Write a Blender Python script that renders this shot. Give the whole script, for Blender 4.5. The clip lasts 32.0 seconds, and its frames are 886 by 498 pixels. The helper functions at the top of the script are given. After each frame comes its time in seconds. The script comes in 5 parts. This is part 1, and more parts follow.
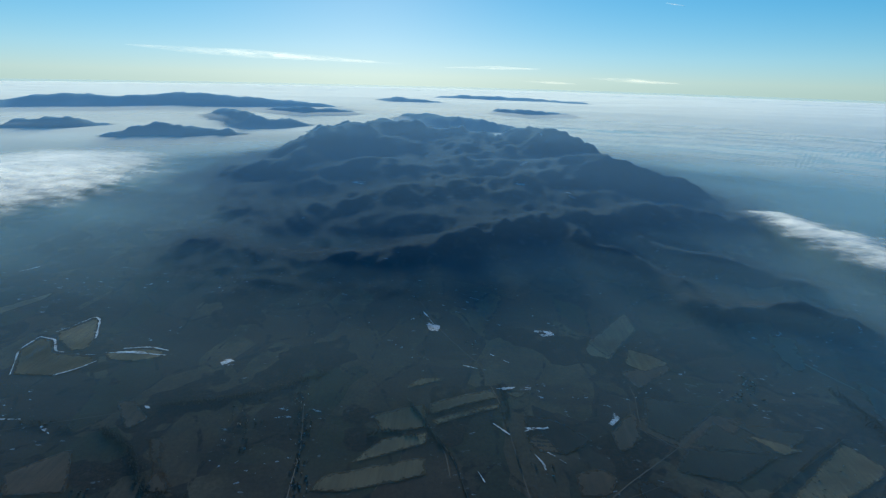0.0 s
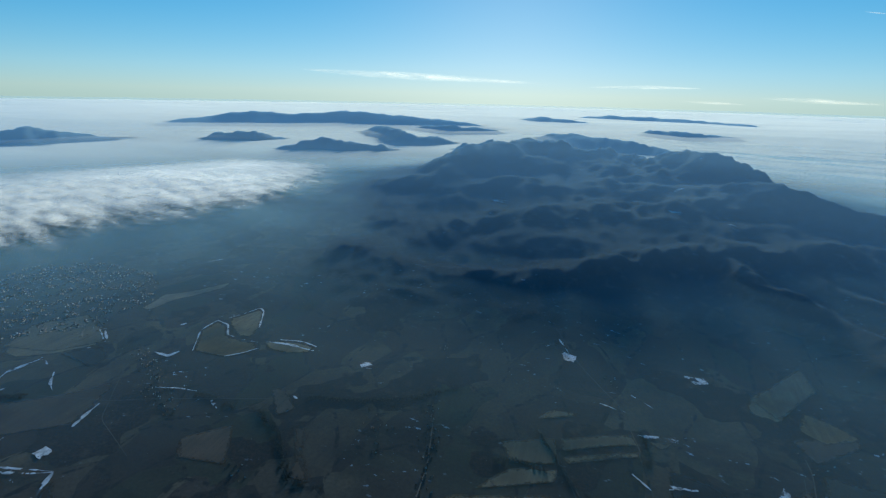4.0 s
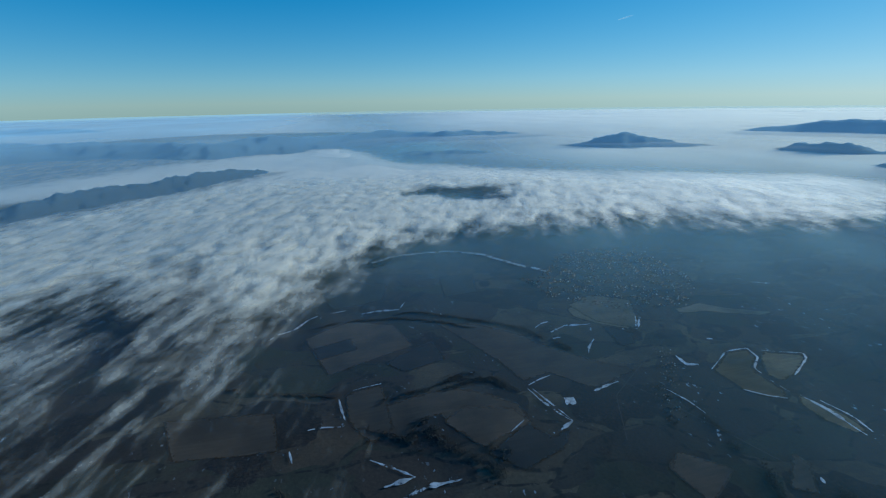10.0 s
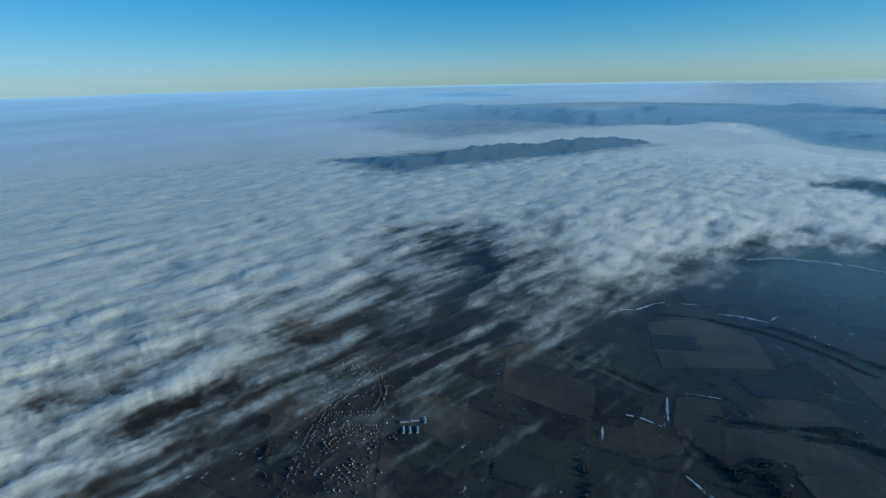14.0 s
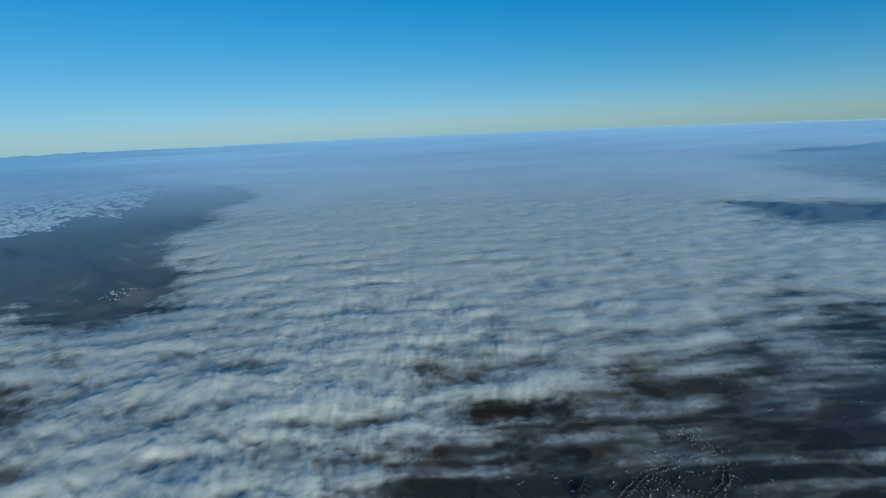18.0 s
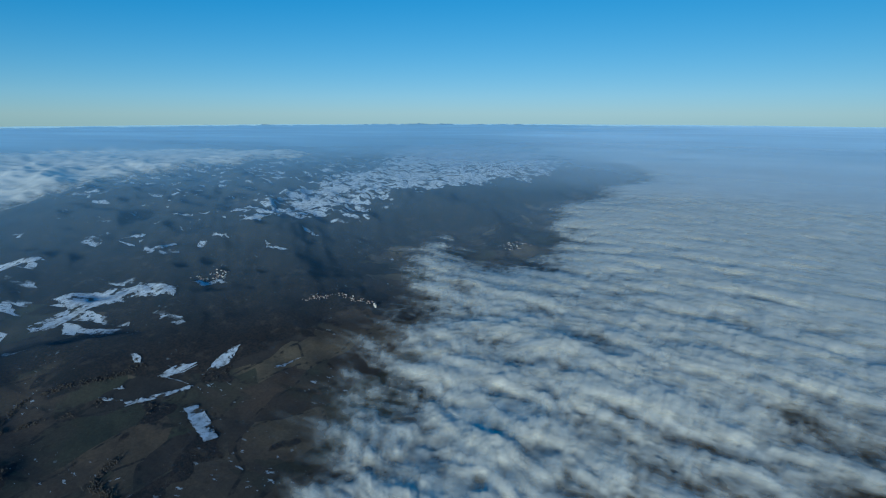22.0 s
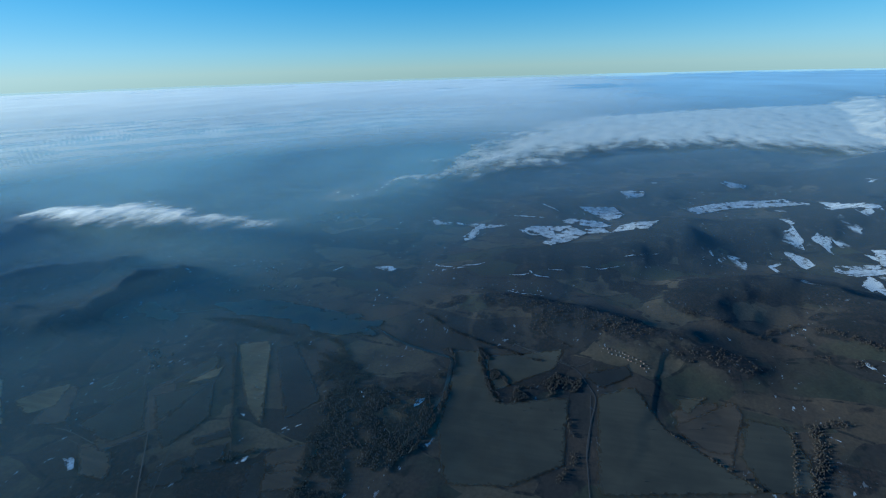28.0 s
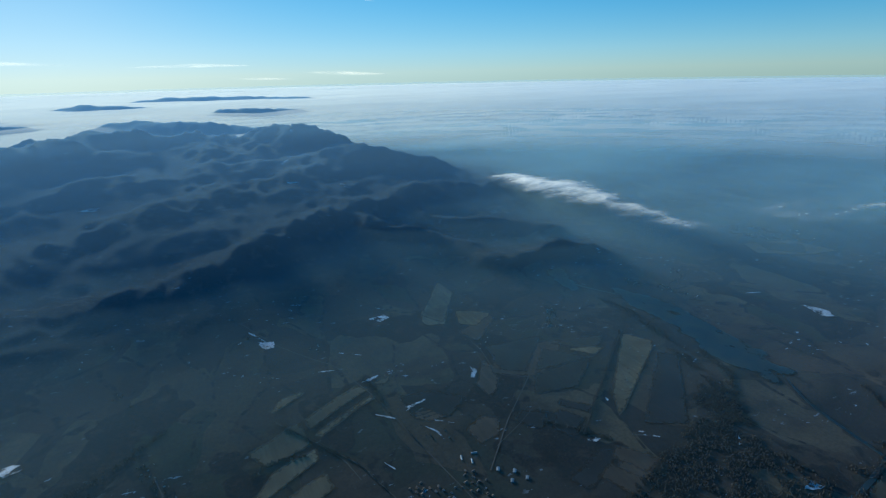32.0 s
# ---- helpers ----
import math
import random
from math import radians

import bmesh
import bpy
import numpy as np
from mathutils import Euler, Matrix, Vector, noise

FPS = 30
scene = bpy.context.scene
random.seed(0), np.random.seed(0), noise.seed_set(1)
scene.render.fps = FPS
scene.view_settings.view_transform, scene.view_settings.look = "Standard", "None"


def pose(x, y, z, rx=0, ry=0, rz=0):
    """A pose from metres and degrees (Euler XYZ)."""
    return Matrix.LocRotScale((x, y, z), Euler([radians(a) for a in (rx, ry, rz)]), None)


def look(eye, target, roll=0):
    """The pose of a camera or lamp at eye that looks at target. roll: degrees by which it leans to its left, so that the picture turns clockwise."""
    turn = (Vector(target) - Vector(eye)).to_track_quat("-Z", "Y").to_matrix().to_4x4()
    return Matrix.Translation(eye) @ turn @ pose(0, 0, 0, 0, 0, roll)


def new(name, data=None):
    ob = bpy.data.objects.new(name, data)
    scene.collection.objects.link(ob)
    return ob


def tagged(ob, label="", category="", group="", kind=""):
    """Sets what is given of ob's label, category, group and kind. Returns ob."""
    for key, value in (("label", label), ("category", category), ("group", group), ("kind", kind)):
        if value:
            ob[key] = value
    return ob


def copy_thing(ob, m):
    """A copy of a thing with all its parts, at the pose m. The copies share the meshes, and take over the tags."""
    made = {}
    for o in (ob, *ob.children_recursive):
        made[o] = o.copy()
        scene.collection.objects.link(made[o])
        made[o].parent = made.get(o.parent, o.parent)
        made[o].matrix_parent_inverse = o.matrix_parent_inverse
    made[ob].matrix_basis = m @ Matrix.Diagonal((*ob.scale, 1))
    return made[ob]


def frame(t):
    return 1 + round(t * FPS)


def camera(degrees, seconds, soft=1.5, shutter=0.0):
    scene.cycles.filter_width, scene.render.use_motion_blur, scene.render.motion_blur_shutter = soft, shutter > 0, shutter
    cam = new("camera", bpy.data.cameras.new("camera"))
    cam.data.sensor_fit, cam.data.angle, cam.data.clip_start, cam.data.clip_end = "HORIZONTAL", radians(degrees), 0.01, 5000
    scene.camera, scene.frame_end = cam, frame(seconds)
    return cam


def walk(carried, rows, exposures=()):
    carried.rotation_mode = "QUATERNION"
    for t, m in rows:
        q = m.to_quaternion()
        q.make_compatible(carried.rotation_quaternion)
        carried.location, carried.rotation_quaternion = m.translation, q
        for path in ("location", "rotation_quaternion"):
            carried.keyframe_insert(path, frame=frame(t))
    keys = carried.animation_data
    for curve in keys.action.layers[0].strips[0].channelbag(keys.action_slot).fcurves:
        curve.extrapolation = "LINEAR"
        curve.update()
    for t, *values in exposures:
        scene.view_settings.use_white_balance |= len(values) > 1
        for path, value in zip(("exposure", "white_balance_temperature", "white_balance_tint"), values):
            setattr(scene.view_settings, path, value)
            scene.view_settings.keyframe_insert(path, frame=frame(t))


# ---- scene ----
scene.cycles.transparent_max_bounces = 24
cam = camera(82.85, 32.0, soft=1.2)
STOPS, KELVIN, TINT = 0.64, 4850, -7.0
PATH = [
    (0, (-0.29, 0.11, 100.06), (-7.5, 189.15, 35.14), 1.50),
    (0.5, (-0.45, 0.35, 99.96), (-13.58, 189.24, 35.56), 1.42),
    (1, (-0.76, 0.65, 99.9), (-19.46, 189.48, 36.71), 1.46),
    (1.5, (-1.2, 0.99, 99.86), (-24.92, 189.64, 37.83), 1.47),
    (2, (-1.71, 1.35, 99.84), (-31.86, 189.43, 38.88), 1.40),
    (2.5, (-2.3, 1.72, 99.83), (-39.26, 188.91, 39.89), 1.45),
    (4.5, (-4.9, 3.11, 99.8), (-77.03, 180.03, 40.67), 1.15),
    (5, (-5.56, 3.41, 99.78), (-94.65, 172.28, 40.24), 0.87),
    (5.5, (-6.21, 3.68, 99.76), (-110.46, 163.6, 40.09), 0.57),
    (6, (-6.84, 3.93, 99.72), (-125.85, 154.11, 42.42), 0.18),
    (6.5, (-7.46, 4.15, 99.68), (-141.26, 142.4, 45.03), -0.42),
    (7, (-8.05, 4.36, 99.63), (-155.71, 129.01, 48.04), -1.56),
    (7.5, (-8.63, 4.55, 99.57), (-167.67, 113.83, 47.02), -2.66),
    (8, (-9.19, 4.72, 99.51), (-177.46, 96.3, 42.1), -3.17),
    (8.5, (-9.73, 4.87, 99.45), (-184.37, 81.08, 38.67), -3.45),
    (9, (-10.26, 5.01, 99.39), (-190.23, 68.95, 40.04), -2.70),
    (9.5, (-10.77, 5.15, 99.33), (-194.57, 57.81, 40.62), -1.95),
    (10, (-11.28, 5.27, 99.26), (-198.06, 48.72, 42.46), -1.03),
    (10.5, (-11.78, 5.39, 99.2), (-201.35, 37.51, 44.14), -0.17),
    (11, (-12.28, 5.5, 99.14), (-203.52, 21.96, 42.98), 0.11),
    (11.5, (-12.78, 5.6, 99.09), (-204.01, 6.28, 40.53), 0.16),
    (12, (-13.27, 5.7, 99.04), (-202.34, -10.92, 35.97), -0.02),
    (12.5, (-13.77, 5.79, 98.99), (-198.91, -29.68, 32.16), -0.17),
    (13, (-14.28, 5.88, 98.95), (-194.15, -48.58, 30.55), -0.47),
    (13.5, (-14.79, 5.96, 98.91), (-188.7, -66.55, 31.85), -0.90),
    (15.5, (-16.9, 6.19, 98.81), (-150.89, -129.26, 37.97), -2.58),
    (16, (-17.44, 6.22, 98.79), (-137.6, -142.28, 39.56), -3.18),
    (16.5, (-17.99, 6.23, 98.78), (-123.51, -153.68, 41.37), -3.69),
    (17, (-18.54, 6.23, 98.77), (-111.35, -162.58, 45.0), -3.55),
    (17.5, (-19.1, 6.21, 98.76), (-98.72, -170.35, 48.89), -3.03),
    (18, (-19.66, 6.17, 98.75), (-85.38, -176.54, 50.8), -2.51),
    (18.5, (-20.21, 6.11, 98.74), (-74.22, -181.08, 53.56), -1.51),
    (19, (-20.76, 6.04, 98.73), (-61.61, -184.94, 55.63), -0.67),
    (19.5, (-21.31, 5.95, 98.72), (-45.89, -187.38, 53.78), -0.34),
    (20, (-21.84, 5.84, 98.71), (-28.49, -188.34, 51.26), -0.30),
    (20.5, (-22.37, 5.71, 98.7), (-8.58, -187.91, 50.51), -0.17),
    (21, (-22.88, 5.57, 98.68), (11.69, -185.5, 50.76), -0.08),
    (21.5, (-23.38, 5.42, 98.67), (31.31, -180.71, 50.03), 0.03),
    (22, (-23.85, 5.26, 98.65), (52.4, -172.22, 46.82), 0.02),
    (22.5, (-24.31, 5.1, 98.64), (71.07, -161.99, 44.0), -0.04),
    (23, (-24.75, 4.93, 98.62), (87.11, -150.9, 42.02), -0.07),
    (23.5, (-25.16, 4.76, 98.6), (101.68, -138.43, 40.23), -0.12),
    (24, (-25.55, 4.61, 98.58), (116.64, -122.21, 37.77), -0.16),
    (24.5, (-25.91, 4.46, 98.57), (129.47, -104.53, 35.51), -0.13),
    (25, (-26.25, 4.33, 98.56), (140.69, -84.8, 33.84), -0.28),
    (25.5, (-26.56, 4.22, 98.55), (149.43, -64.33, 32.75), -0.47),
    (27.5, (-27.53, 4.04, 98.59), (158.09, 32.81, 29.9), -1.70),
    (28, (-27.7, 4.08, 98.61), (153.31, 55.3, 30.71), -1.68),
    (28.5, (-27.85, 4.14, 98.65), (145.33, 77.95, 31.13), -2.01),
    (29, (-27.97, 4.22, 98.69), (134.49, 99.22, 31.0), -2.59),
    (29.5, (-28.07, 4.33, 98.74), (122.31, 118.1, 32.11), -2.85),
    (30, (-28.15, 4.43, 98.8), (111.63, 132.39, 34.84), -2.25),
    (30.5, (-28.19, 4.54, 98.86), (100.04, 144.85, 36.65), -1.56),
    (31, (-28.22, 4.61, 98.91), (86.96, 155.76, 36.54), -1.16),
    (31.5, (-28.21, 4.64, 98.96), (73.21, 164.43, 34.28), -1.01),
    (32, (-28.17, 4.59, 98.99), (59.06, 171.78, 32.35), -1.30),
]
walk(cam, [(t, look(eye, target, roll)) for t, eye, target, roll in PATH], [(t, STOPS + more, KELVIN + warm, TINT) for t, more, warm in ((0, 0.2, 130), (6, 0.1, 20), (9, 0.03, -110), (13, -0.02, -270), (17, -0.1, -300), (19, -0.2, -260), (22, -0.15, -330), (25, -0.02, -450), (28, 0.28, -330), (30, 0.28, -190), (32, 0.2, -60))])
SUN_BEARING, SUN_HEIGHT = 10.7, 10.0


def node(tree, kind, **inputs):
    n = tree.nodes.new("ShaderNode" + kind)
    for key, value in inputs.items():
        n.inputs[key.replace("_", " ")].default_value = value
    return n


world = bpy.data.worlds.new("sky")
scene.world = world
world.use_nodes = True
sky = world.node_tree.nodes.new("ShaderNodeTexSky")
sky.sky_type, sky.sun_disc = "NISHITA", False
sky.sun_elevation, sky.sun_rotation = radians(SUN_HEIGHT), radians(-SUN_BEARING)
sky.altitude, sky.air_density, sky.dust_density, sky.ozone_density = 2500, 1.0, 0.35, 3.0
rich = world.node_tree.nodes.new("ShaderNodeHueSaturation")
rich.inputs["Saturation"].default_value = 1.38
# the glow round the sun levels off instead of burning out
eased = world.node_tree.nodes.new("ShaderNodeVectorMath")
eased.operation = "MULTIPLY_ADD"
eased.inputs[1].default_value, eased.inputs[2].default_value = (0.17,) * 3, (1.0,) * 3
ratio = world.node_tree.nodes.new("ShaderNodeVectorMath")
ratio.operation = "DIVIDE"
for a, b in ((sky.outputs[0], eased.inputs[0]), (sky.outputs[0], ratio.inputs[0]), (eased.outputs[0], ratio.inputs[1]), (ratio.outputs[0], rich.inputs["Color"]), (rich.outputs[0], world.node_tree.nodes["Background"].inputs[0])):
    world.node_tree.links.new(a, b)
world.node_tree.nodes["Background"].inputs[1].default_value = 0.114

sun = new("sun", bpy.data.lights.new("sun", "SUN"))
sun.data.energy, sun.data.angle, sun.data.color = 4.0, radians(13.0), (1.0, 0.80, 0.58)
aim = Vector((math.sin(radians(SUN_BEARING)) * math.cos(radians(SUN_HEIGHT)), -math.cos(radians(SUN_BEARING)) * math.cos(radians(SUN_HEIGHT)), -math.sin(radians(SUN_HEIGHT))))
sun.matrix_world = Matrix.Translation((-200, 900, 300)) @ aim.to_track_quat("-Z", "Y").to_matrix().to_4x4()


SUNWARD = tuple(-aim)


# ---- materials ----
class Shader:
    """A small builder of node materials."""

    def __init__(self, name):
        self.mat = bpy.data.materials.new(name)
        self.mat.use_nodes = True
        self.tree = self.mat.node_tree
        self.tree.nodes.clear()
        self.out = self.tree.nodes.new("ShaderNodeOutputMaterial")
        self.place = self.tree.nodes.new("ShaderNodeNewGeometry").outputs["Position"]

    def put(self, socket, value):
        if isinstance(value, bpy.types.NodeSocket):
            self.tree.links.new(value, socket)
        else:
            socket.default_value = value

    def add(self, kind, out=0, **inputs):
        n = self.tree.nodes.new("ShaderNode" + kind)
        for key, value in inputs.items():
            self.put(n.inputs[int(key[1:])] if key[0] == "i" and key[1:].isdigit() else n.inputs[key.replace("_", " ")], value)
        return n.outputs[out]

    def math(self, how, a, b=0.0, c=0.0, clamp=False):
        n = self.tree.nodes.new("ShaderNodeMath")
        n.operation, n.use_clamp = how, clamp
        for socket, value in zip(n.inputs, (a, b, c)):
            self.put(socket, value)
        return n.outputs[0]

    def ramp(self, value, lo, hi, a=0.0, b=1.0):
        n = self.tree.nodes.new("ShaderNodeMapRange")
        n.interpolation_type = "SMOOTHSTEP"
        for socket, v in zip(n.inputs, (value, lo, hi, a, b)):
            self.put(socket, v)
        return n.outputs[0]

    def mix(self, share, a, b, how="MIX"):
        n = self.tree.nodes.new("ShaderNodeMix")
        n.data_type, n.blend_type = "RGBA", how
        self.put(n.inputs[0], share)
        for socket, v in ((n.inputs[6], a), (n.inputs[7], b)):
            self.put(socket, v if isinstance(v, bpy.types.NodeSocket) else (*v, 1.0))
        return n.outputs[2]

    def scaled(self, x, y, z, turn=0.0):
        n = self.tree.nodes.new("ShaderNodeMapping")
        self.put(n.inputs[0], self.place)
        n.inputs[2].default_value[2] = radians(turn)
        n.inputs[3].default_value = (x, y, z)
        return n.outputs[0]

    def noise(self, scale, detail=4.0, where=None, rough=0.55):
        return self.add("TexNoise", Vector=where or self.place, Scale=scale, Detail=detail, Roughness=rough)

    def cells(self, where, scale, metric="CHEBYCHEV", feature="F1", out="Color", jitter=0.85):
        n = self.tree.nodes.new("ShaderNodeTexVoronoi")
        n.feature = feature
        if feature == "F1":
            n.distance = metric
        self.put(n.inputs["Vector"], where)
        n.inputs["Scale"].default_value, n.inputs["Randomness"].default_value = scale, jitter
        return n.outputs[out]

    def attribute(self, name):
        n = self.tree.nodes.new("ShaderNodeAttribute")
        n.attribute_name = name
        return n.outputs["Fac"]

    def palette(self, value, *stops):
        n = self.tree.nodes.new("ShaderNodeValToRGB")
        self.put(n.inputs[0], value)
        n.color_ramp.interpolation = "CONSTANT" if len(stops) > 3 else "LINEAR"
        while len(n.color_ramp.elements) < len(stops):
            n.color_ramp.elements.new(0.5)
        for k, (e, c) in enumerate(zip(n.color_ramp.elements, stops)):
            e.position, e.color = k / (len(stops) if len(stops) > 3 else max(1, len(stops) - 1)), (*c, 1)
        return n.outputs[0]

    def bump(self, value, strength, distance):
        return self.add("Bump", Strength=strength, Distance=distance, Height=value)

    def lifted(self, share, normal=None, towards=(0, 0, 1)):
        """The normal turned by a share towards the sky, or another way, in place of light that twigs and drops scatter
        from there.
        """
        n = self.tree.nodes.new("ShaderNodeMix")
        n.data_type = "VECTOR"
        n.inputs[5].default_value = towards
        self.put(n.inputs[0], share)
        self.put(n.inputs[4], self.tree.nodes["Geometry"].outputs["Normal"] if normal is None else normal)
        unit = self.tree.nodes.new("ShaderNodeVectorMath")
        unit.operation = "NORMALIZE"
        self.put(unit.inputs[0], n.outputs[1])
        return unit.outputs[0]

    def done(self, shader):
        self.tree.links.new(shader, self.out.inputs[0])
        return self.mat


def plain(name, color, rough=0.8, spread=0.25, scale=1.5, metal=0.0):
    """A matt surface with two scales of wear and a tone of its own for each object."""
    s = Shader(name)
    own = s.add("ObjectInfo", "Random")
    tone = s.math("MULTIPLY_ADD", own, 2 * spread, 1 - spread)
    grain = s.math("MULTIPLY_ADD", s.noise(scale, 5), 0.5, 0.75)
    stain = s.math("MULTIPLY_ADD", s.noise(scale * 0.13, 3), 0.6, 0.7)
    value = s.math("MULTIPLY", s.math("MULTIPLY", tone, grain), stain)
    color = s.mix(1.0, color, s.add("CombineColor", Red=value, Green=value, Blue=value), "MULTIPLY")
    return s.done(s.add("BsdfPrincipled", Base_Color=color, Roughness=rough, Metallic=metal))


def ground_material():
    s = Shader("land")
    wood, snow = s.attribute("wood"), s.attribute("snow")
    bent = s.tree.nodes.new("ShaderNodeVectorMath")
    bent.operation = "MULTIPLY_ADD"
    s.put(bent.inputs[0], s.add("TexNoise", "Color", Vector=s.place, Scale=0.02, Detail=2.0))
    bent.inputs[1].default_value = (22, 22, 0)
    s.put(bent.inputs[2], s.scaled(1.0, 0.55, 0.0, 24))
    where = bent.outputs[0]
    pick = s.add("SeparateColor", Color=s.cells(where, 0.055))
    tint = s.palette(pick, (0.068, 0.047, 0.032), (0.040, 0.042, 0.025), (0.100, 0.074, 0.046), (0.040, 0.030, 0.024), (0.050, 0.052, 0.029), (0.130, 0.104, 0.064), (0.030, 0.025, 0.022))
    strip = s.add("SeparateColor", Color=s.cells(s.scaled(0.35, 1.5, 0.0, 40), 0.16, jitter=1.0))
    tint = s.mix(s.math("MULTIPLY", s.ramp(s.noise(0.03, 3), 0.45, 0.6), 0.8), tint, s.palette(strip, (0.040, 0.030, 0.024), (0.068, 0.050, 0.036), (0.032, 0.031, 0.021), (0.053, 0.040, 0.030)))
    furrow = s.noise(0.55, 5, s.scaled(1.0, 0.12, 1.0, 24))
    tint = s.mix(s.math("MULTIPLY", furrow, 0.55), tint, (0.032, 0.028, 0.023))
    tint = s.mix(s.ramp(s.noise(0.035, 5), 0.42, 0.66, 0, 0.6), tint, (0.056, 0.044, 0.032))
    edge = s.cells(where, 0.055, feature="DISTANCE_TO_EDGE", out="Distance")
    ragged = s.math("MULTIPLY", s.ramp(edge, 0.012, 0.035, 1, 0), s.ramp(s.noise(0.3, 4), 0.42, 0.6))
    tint = s.mix(ragged, tint, (0.018, 0.016, 0.014))
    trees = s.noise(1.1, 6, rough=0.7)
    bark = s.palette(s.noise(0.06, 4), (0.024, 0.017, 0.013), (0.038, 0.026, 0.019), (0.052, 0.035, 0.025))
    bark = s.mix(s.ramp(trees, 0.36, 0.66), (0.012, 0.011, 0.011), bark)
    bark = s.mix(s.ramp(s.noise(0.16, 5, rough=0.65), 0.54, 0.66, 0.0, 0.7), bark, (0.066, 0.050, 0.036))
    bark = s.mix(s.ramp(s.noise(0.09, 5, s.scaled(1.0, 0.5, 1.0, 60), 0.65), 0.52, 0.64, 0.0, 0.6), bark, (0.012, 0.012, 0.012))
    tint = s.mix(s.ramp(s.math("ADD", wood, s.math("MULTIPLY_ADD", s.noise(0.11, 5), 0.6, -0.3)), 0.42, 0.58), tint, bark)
    mottle = s.math("MULTIPLY_ADD", s.noise(0.9, 5, rough=0.65), 1.2, 0.33)
    tint = s.mix(1.0, tint, s.add("CombineColor", Red=mottle, Green=s.math("MULTIPLY", mottle, 0.96), Blue=s.math("MULTIPLY", mottle, 0.92)), "MULTIPLY")
    # snow lies in whole fields and along shaded banks
    plot = s.add("SeparateColor", Color=s.cells(s.scaled(0.6, 1.6, 0.0, -20), 0.10, jitter=1.0))
    lying = s.math("ADD", s.math("MULTIPLY", plot, 0.6), s.math("MULTIPLY", s.noise(0.045, 4), 0.55))
    white = s.ramp(s.math("SUBTRACT", snow, lying), -0.02, 0.03)
    white = s.math("MULTIPLY", white, s.math("MULTIPLY", s.ramp(s.noise(0.5, 4), 0.34, 0.46), s.ramp(s.noise(0.13, 5, rough=0.65), 0.36, 0.48)))
    tint = s.mix(white, tint, (0.56, 0.58, 0.60))
    # thin drifts left along banks and lanes
    drift = s.math("MULTIPLY", s.ramp(s.noise(0.42, 5, s.scaled(0.7, 1.3, 1.0, 35), 0.6), 0.64, 0.68), s.ramp(s.noise(0.03, 3), 0.48, 0.6))
    tint = s.mix(s.math("MULTIPLY", drift, s.ramp(wood, 0.2, 0.6, 0.75, 0.25)), tint, (0.42, 0.47, 0.54))
    relief = s.bump(s.math("ADD", s.math("MULTIPLY", trees, s.math("MULTIPLY_ADD", wood, 0.8, 0.15)), s.math("MULTIPLY", furrow, 0.06)), 0.6, 0.9)
    # The bluish sheen stands in for hazy air over the land.
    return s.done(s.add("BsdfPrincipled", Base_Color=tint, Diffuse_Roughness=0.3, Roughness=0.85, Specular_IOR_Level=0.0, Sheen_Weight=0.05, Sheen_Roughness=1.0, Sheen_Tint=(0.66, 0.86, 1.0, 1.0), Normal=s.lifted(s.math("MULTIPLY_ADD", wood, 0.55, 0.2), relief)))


def cloud_material(name, thin=0.0):
    s = Shader(name)
    cover = s.attribute("cover")
    wisp = s.noise(0.10, 6, s.scaled(0.35, 1.0, 1.0, -9), 0.6)
    fine = s.noise(0.42, 6, s.scaled(0.5, 1.0, 1.0, 25), 0.62)
    veil = s.math("ADD", s.math("MULTIPLY", s.math("SUBTRACT", wisp, 0.5), 0.8), s.math("MULTIPLY", s.math("SUBTRACT", fine, 0.5), 0.45))
    dense = s.ramp(s.math("ADD", cover, veil), 0.0, 1.4, 0.0, 1.0 - thin)
    veil = s.math("ADD", veil, s.math("MULTIPLY_ADD", s.noise(1.1, 4, s.scaled(0.5, 1.0, 1.0, 35), 0.6), 0.4, -0.2))
    relief = s.bump(s.math("ADD", s.math("MULTIPLY", fine, 0.5), s.noise(0.22, 6, s.scaled(0.8, 1.0, 1.0), 0.6)), 0.18, 1.6)
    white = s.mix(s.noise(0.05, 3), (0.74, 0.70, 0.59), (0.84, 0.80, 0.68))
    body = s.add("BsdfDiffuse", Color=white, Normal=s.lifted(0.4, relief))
    # sun-side glow painted in by bearing, for light that drops would throw forward
    sun_glow = s.add("BsdfDiffuse", Color=(0.93, 0.92, 0.88, 1), Normal=s.lifted(0.42, relief, SUNWARD))
    lit = s.add("MixShader", i0=s.attribute("sun_glow"), i1=body, i2=sun_glow)
    return s.done(s.add("MixShader", i0=dense, i1=s.add("BsdfTransparent"), i2=lit))


def haze_material(name, most, tint, bright, sun_glow, always=0.0, least=0.55):
    """A sheet standing in for hazy air: a matt share under the sky, and a share turned sunward as painted glow."""
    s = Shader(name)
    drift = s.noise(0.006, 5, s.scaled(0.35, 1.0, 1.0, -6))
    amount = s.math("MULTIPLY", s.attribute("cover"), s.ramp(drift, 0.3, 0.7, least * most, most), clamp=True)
    share = s.math("MULTIPLY_ADD", s.attribute("sun_glow"), sun_glow - always, always)
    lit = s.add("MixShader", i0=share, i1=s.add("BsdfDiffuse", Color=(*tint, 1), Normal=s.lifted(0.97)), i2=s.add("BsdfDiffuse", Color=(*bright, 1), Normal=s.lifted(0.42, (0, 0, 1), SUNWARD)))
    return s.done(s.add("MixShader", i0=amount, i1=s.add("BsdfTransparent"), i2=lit))


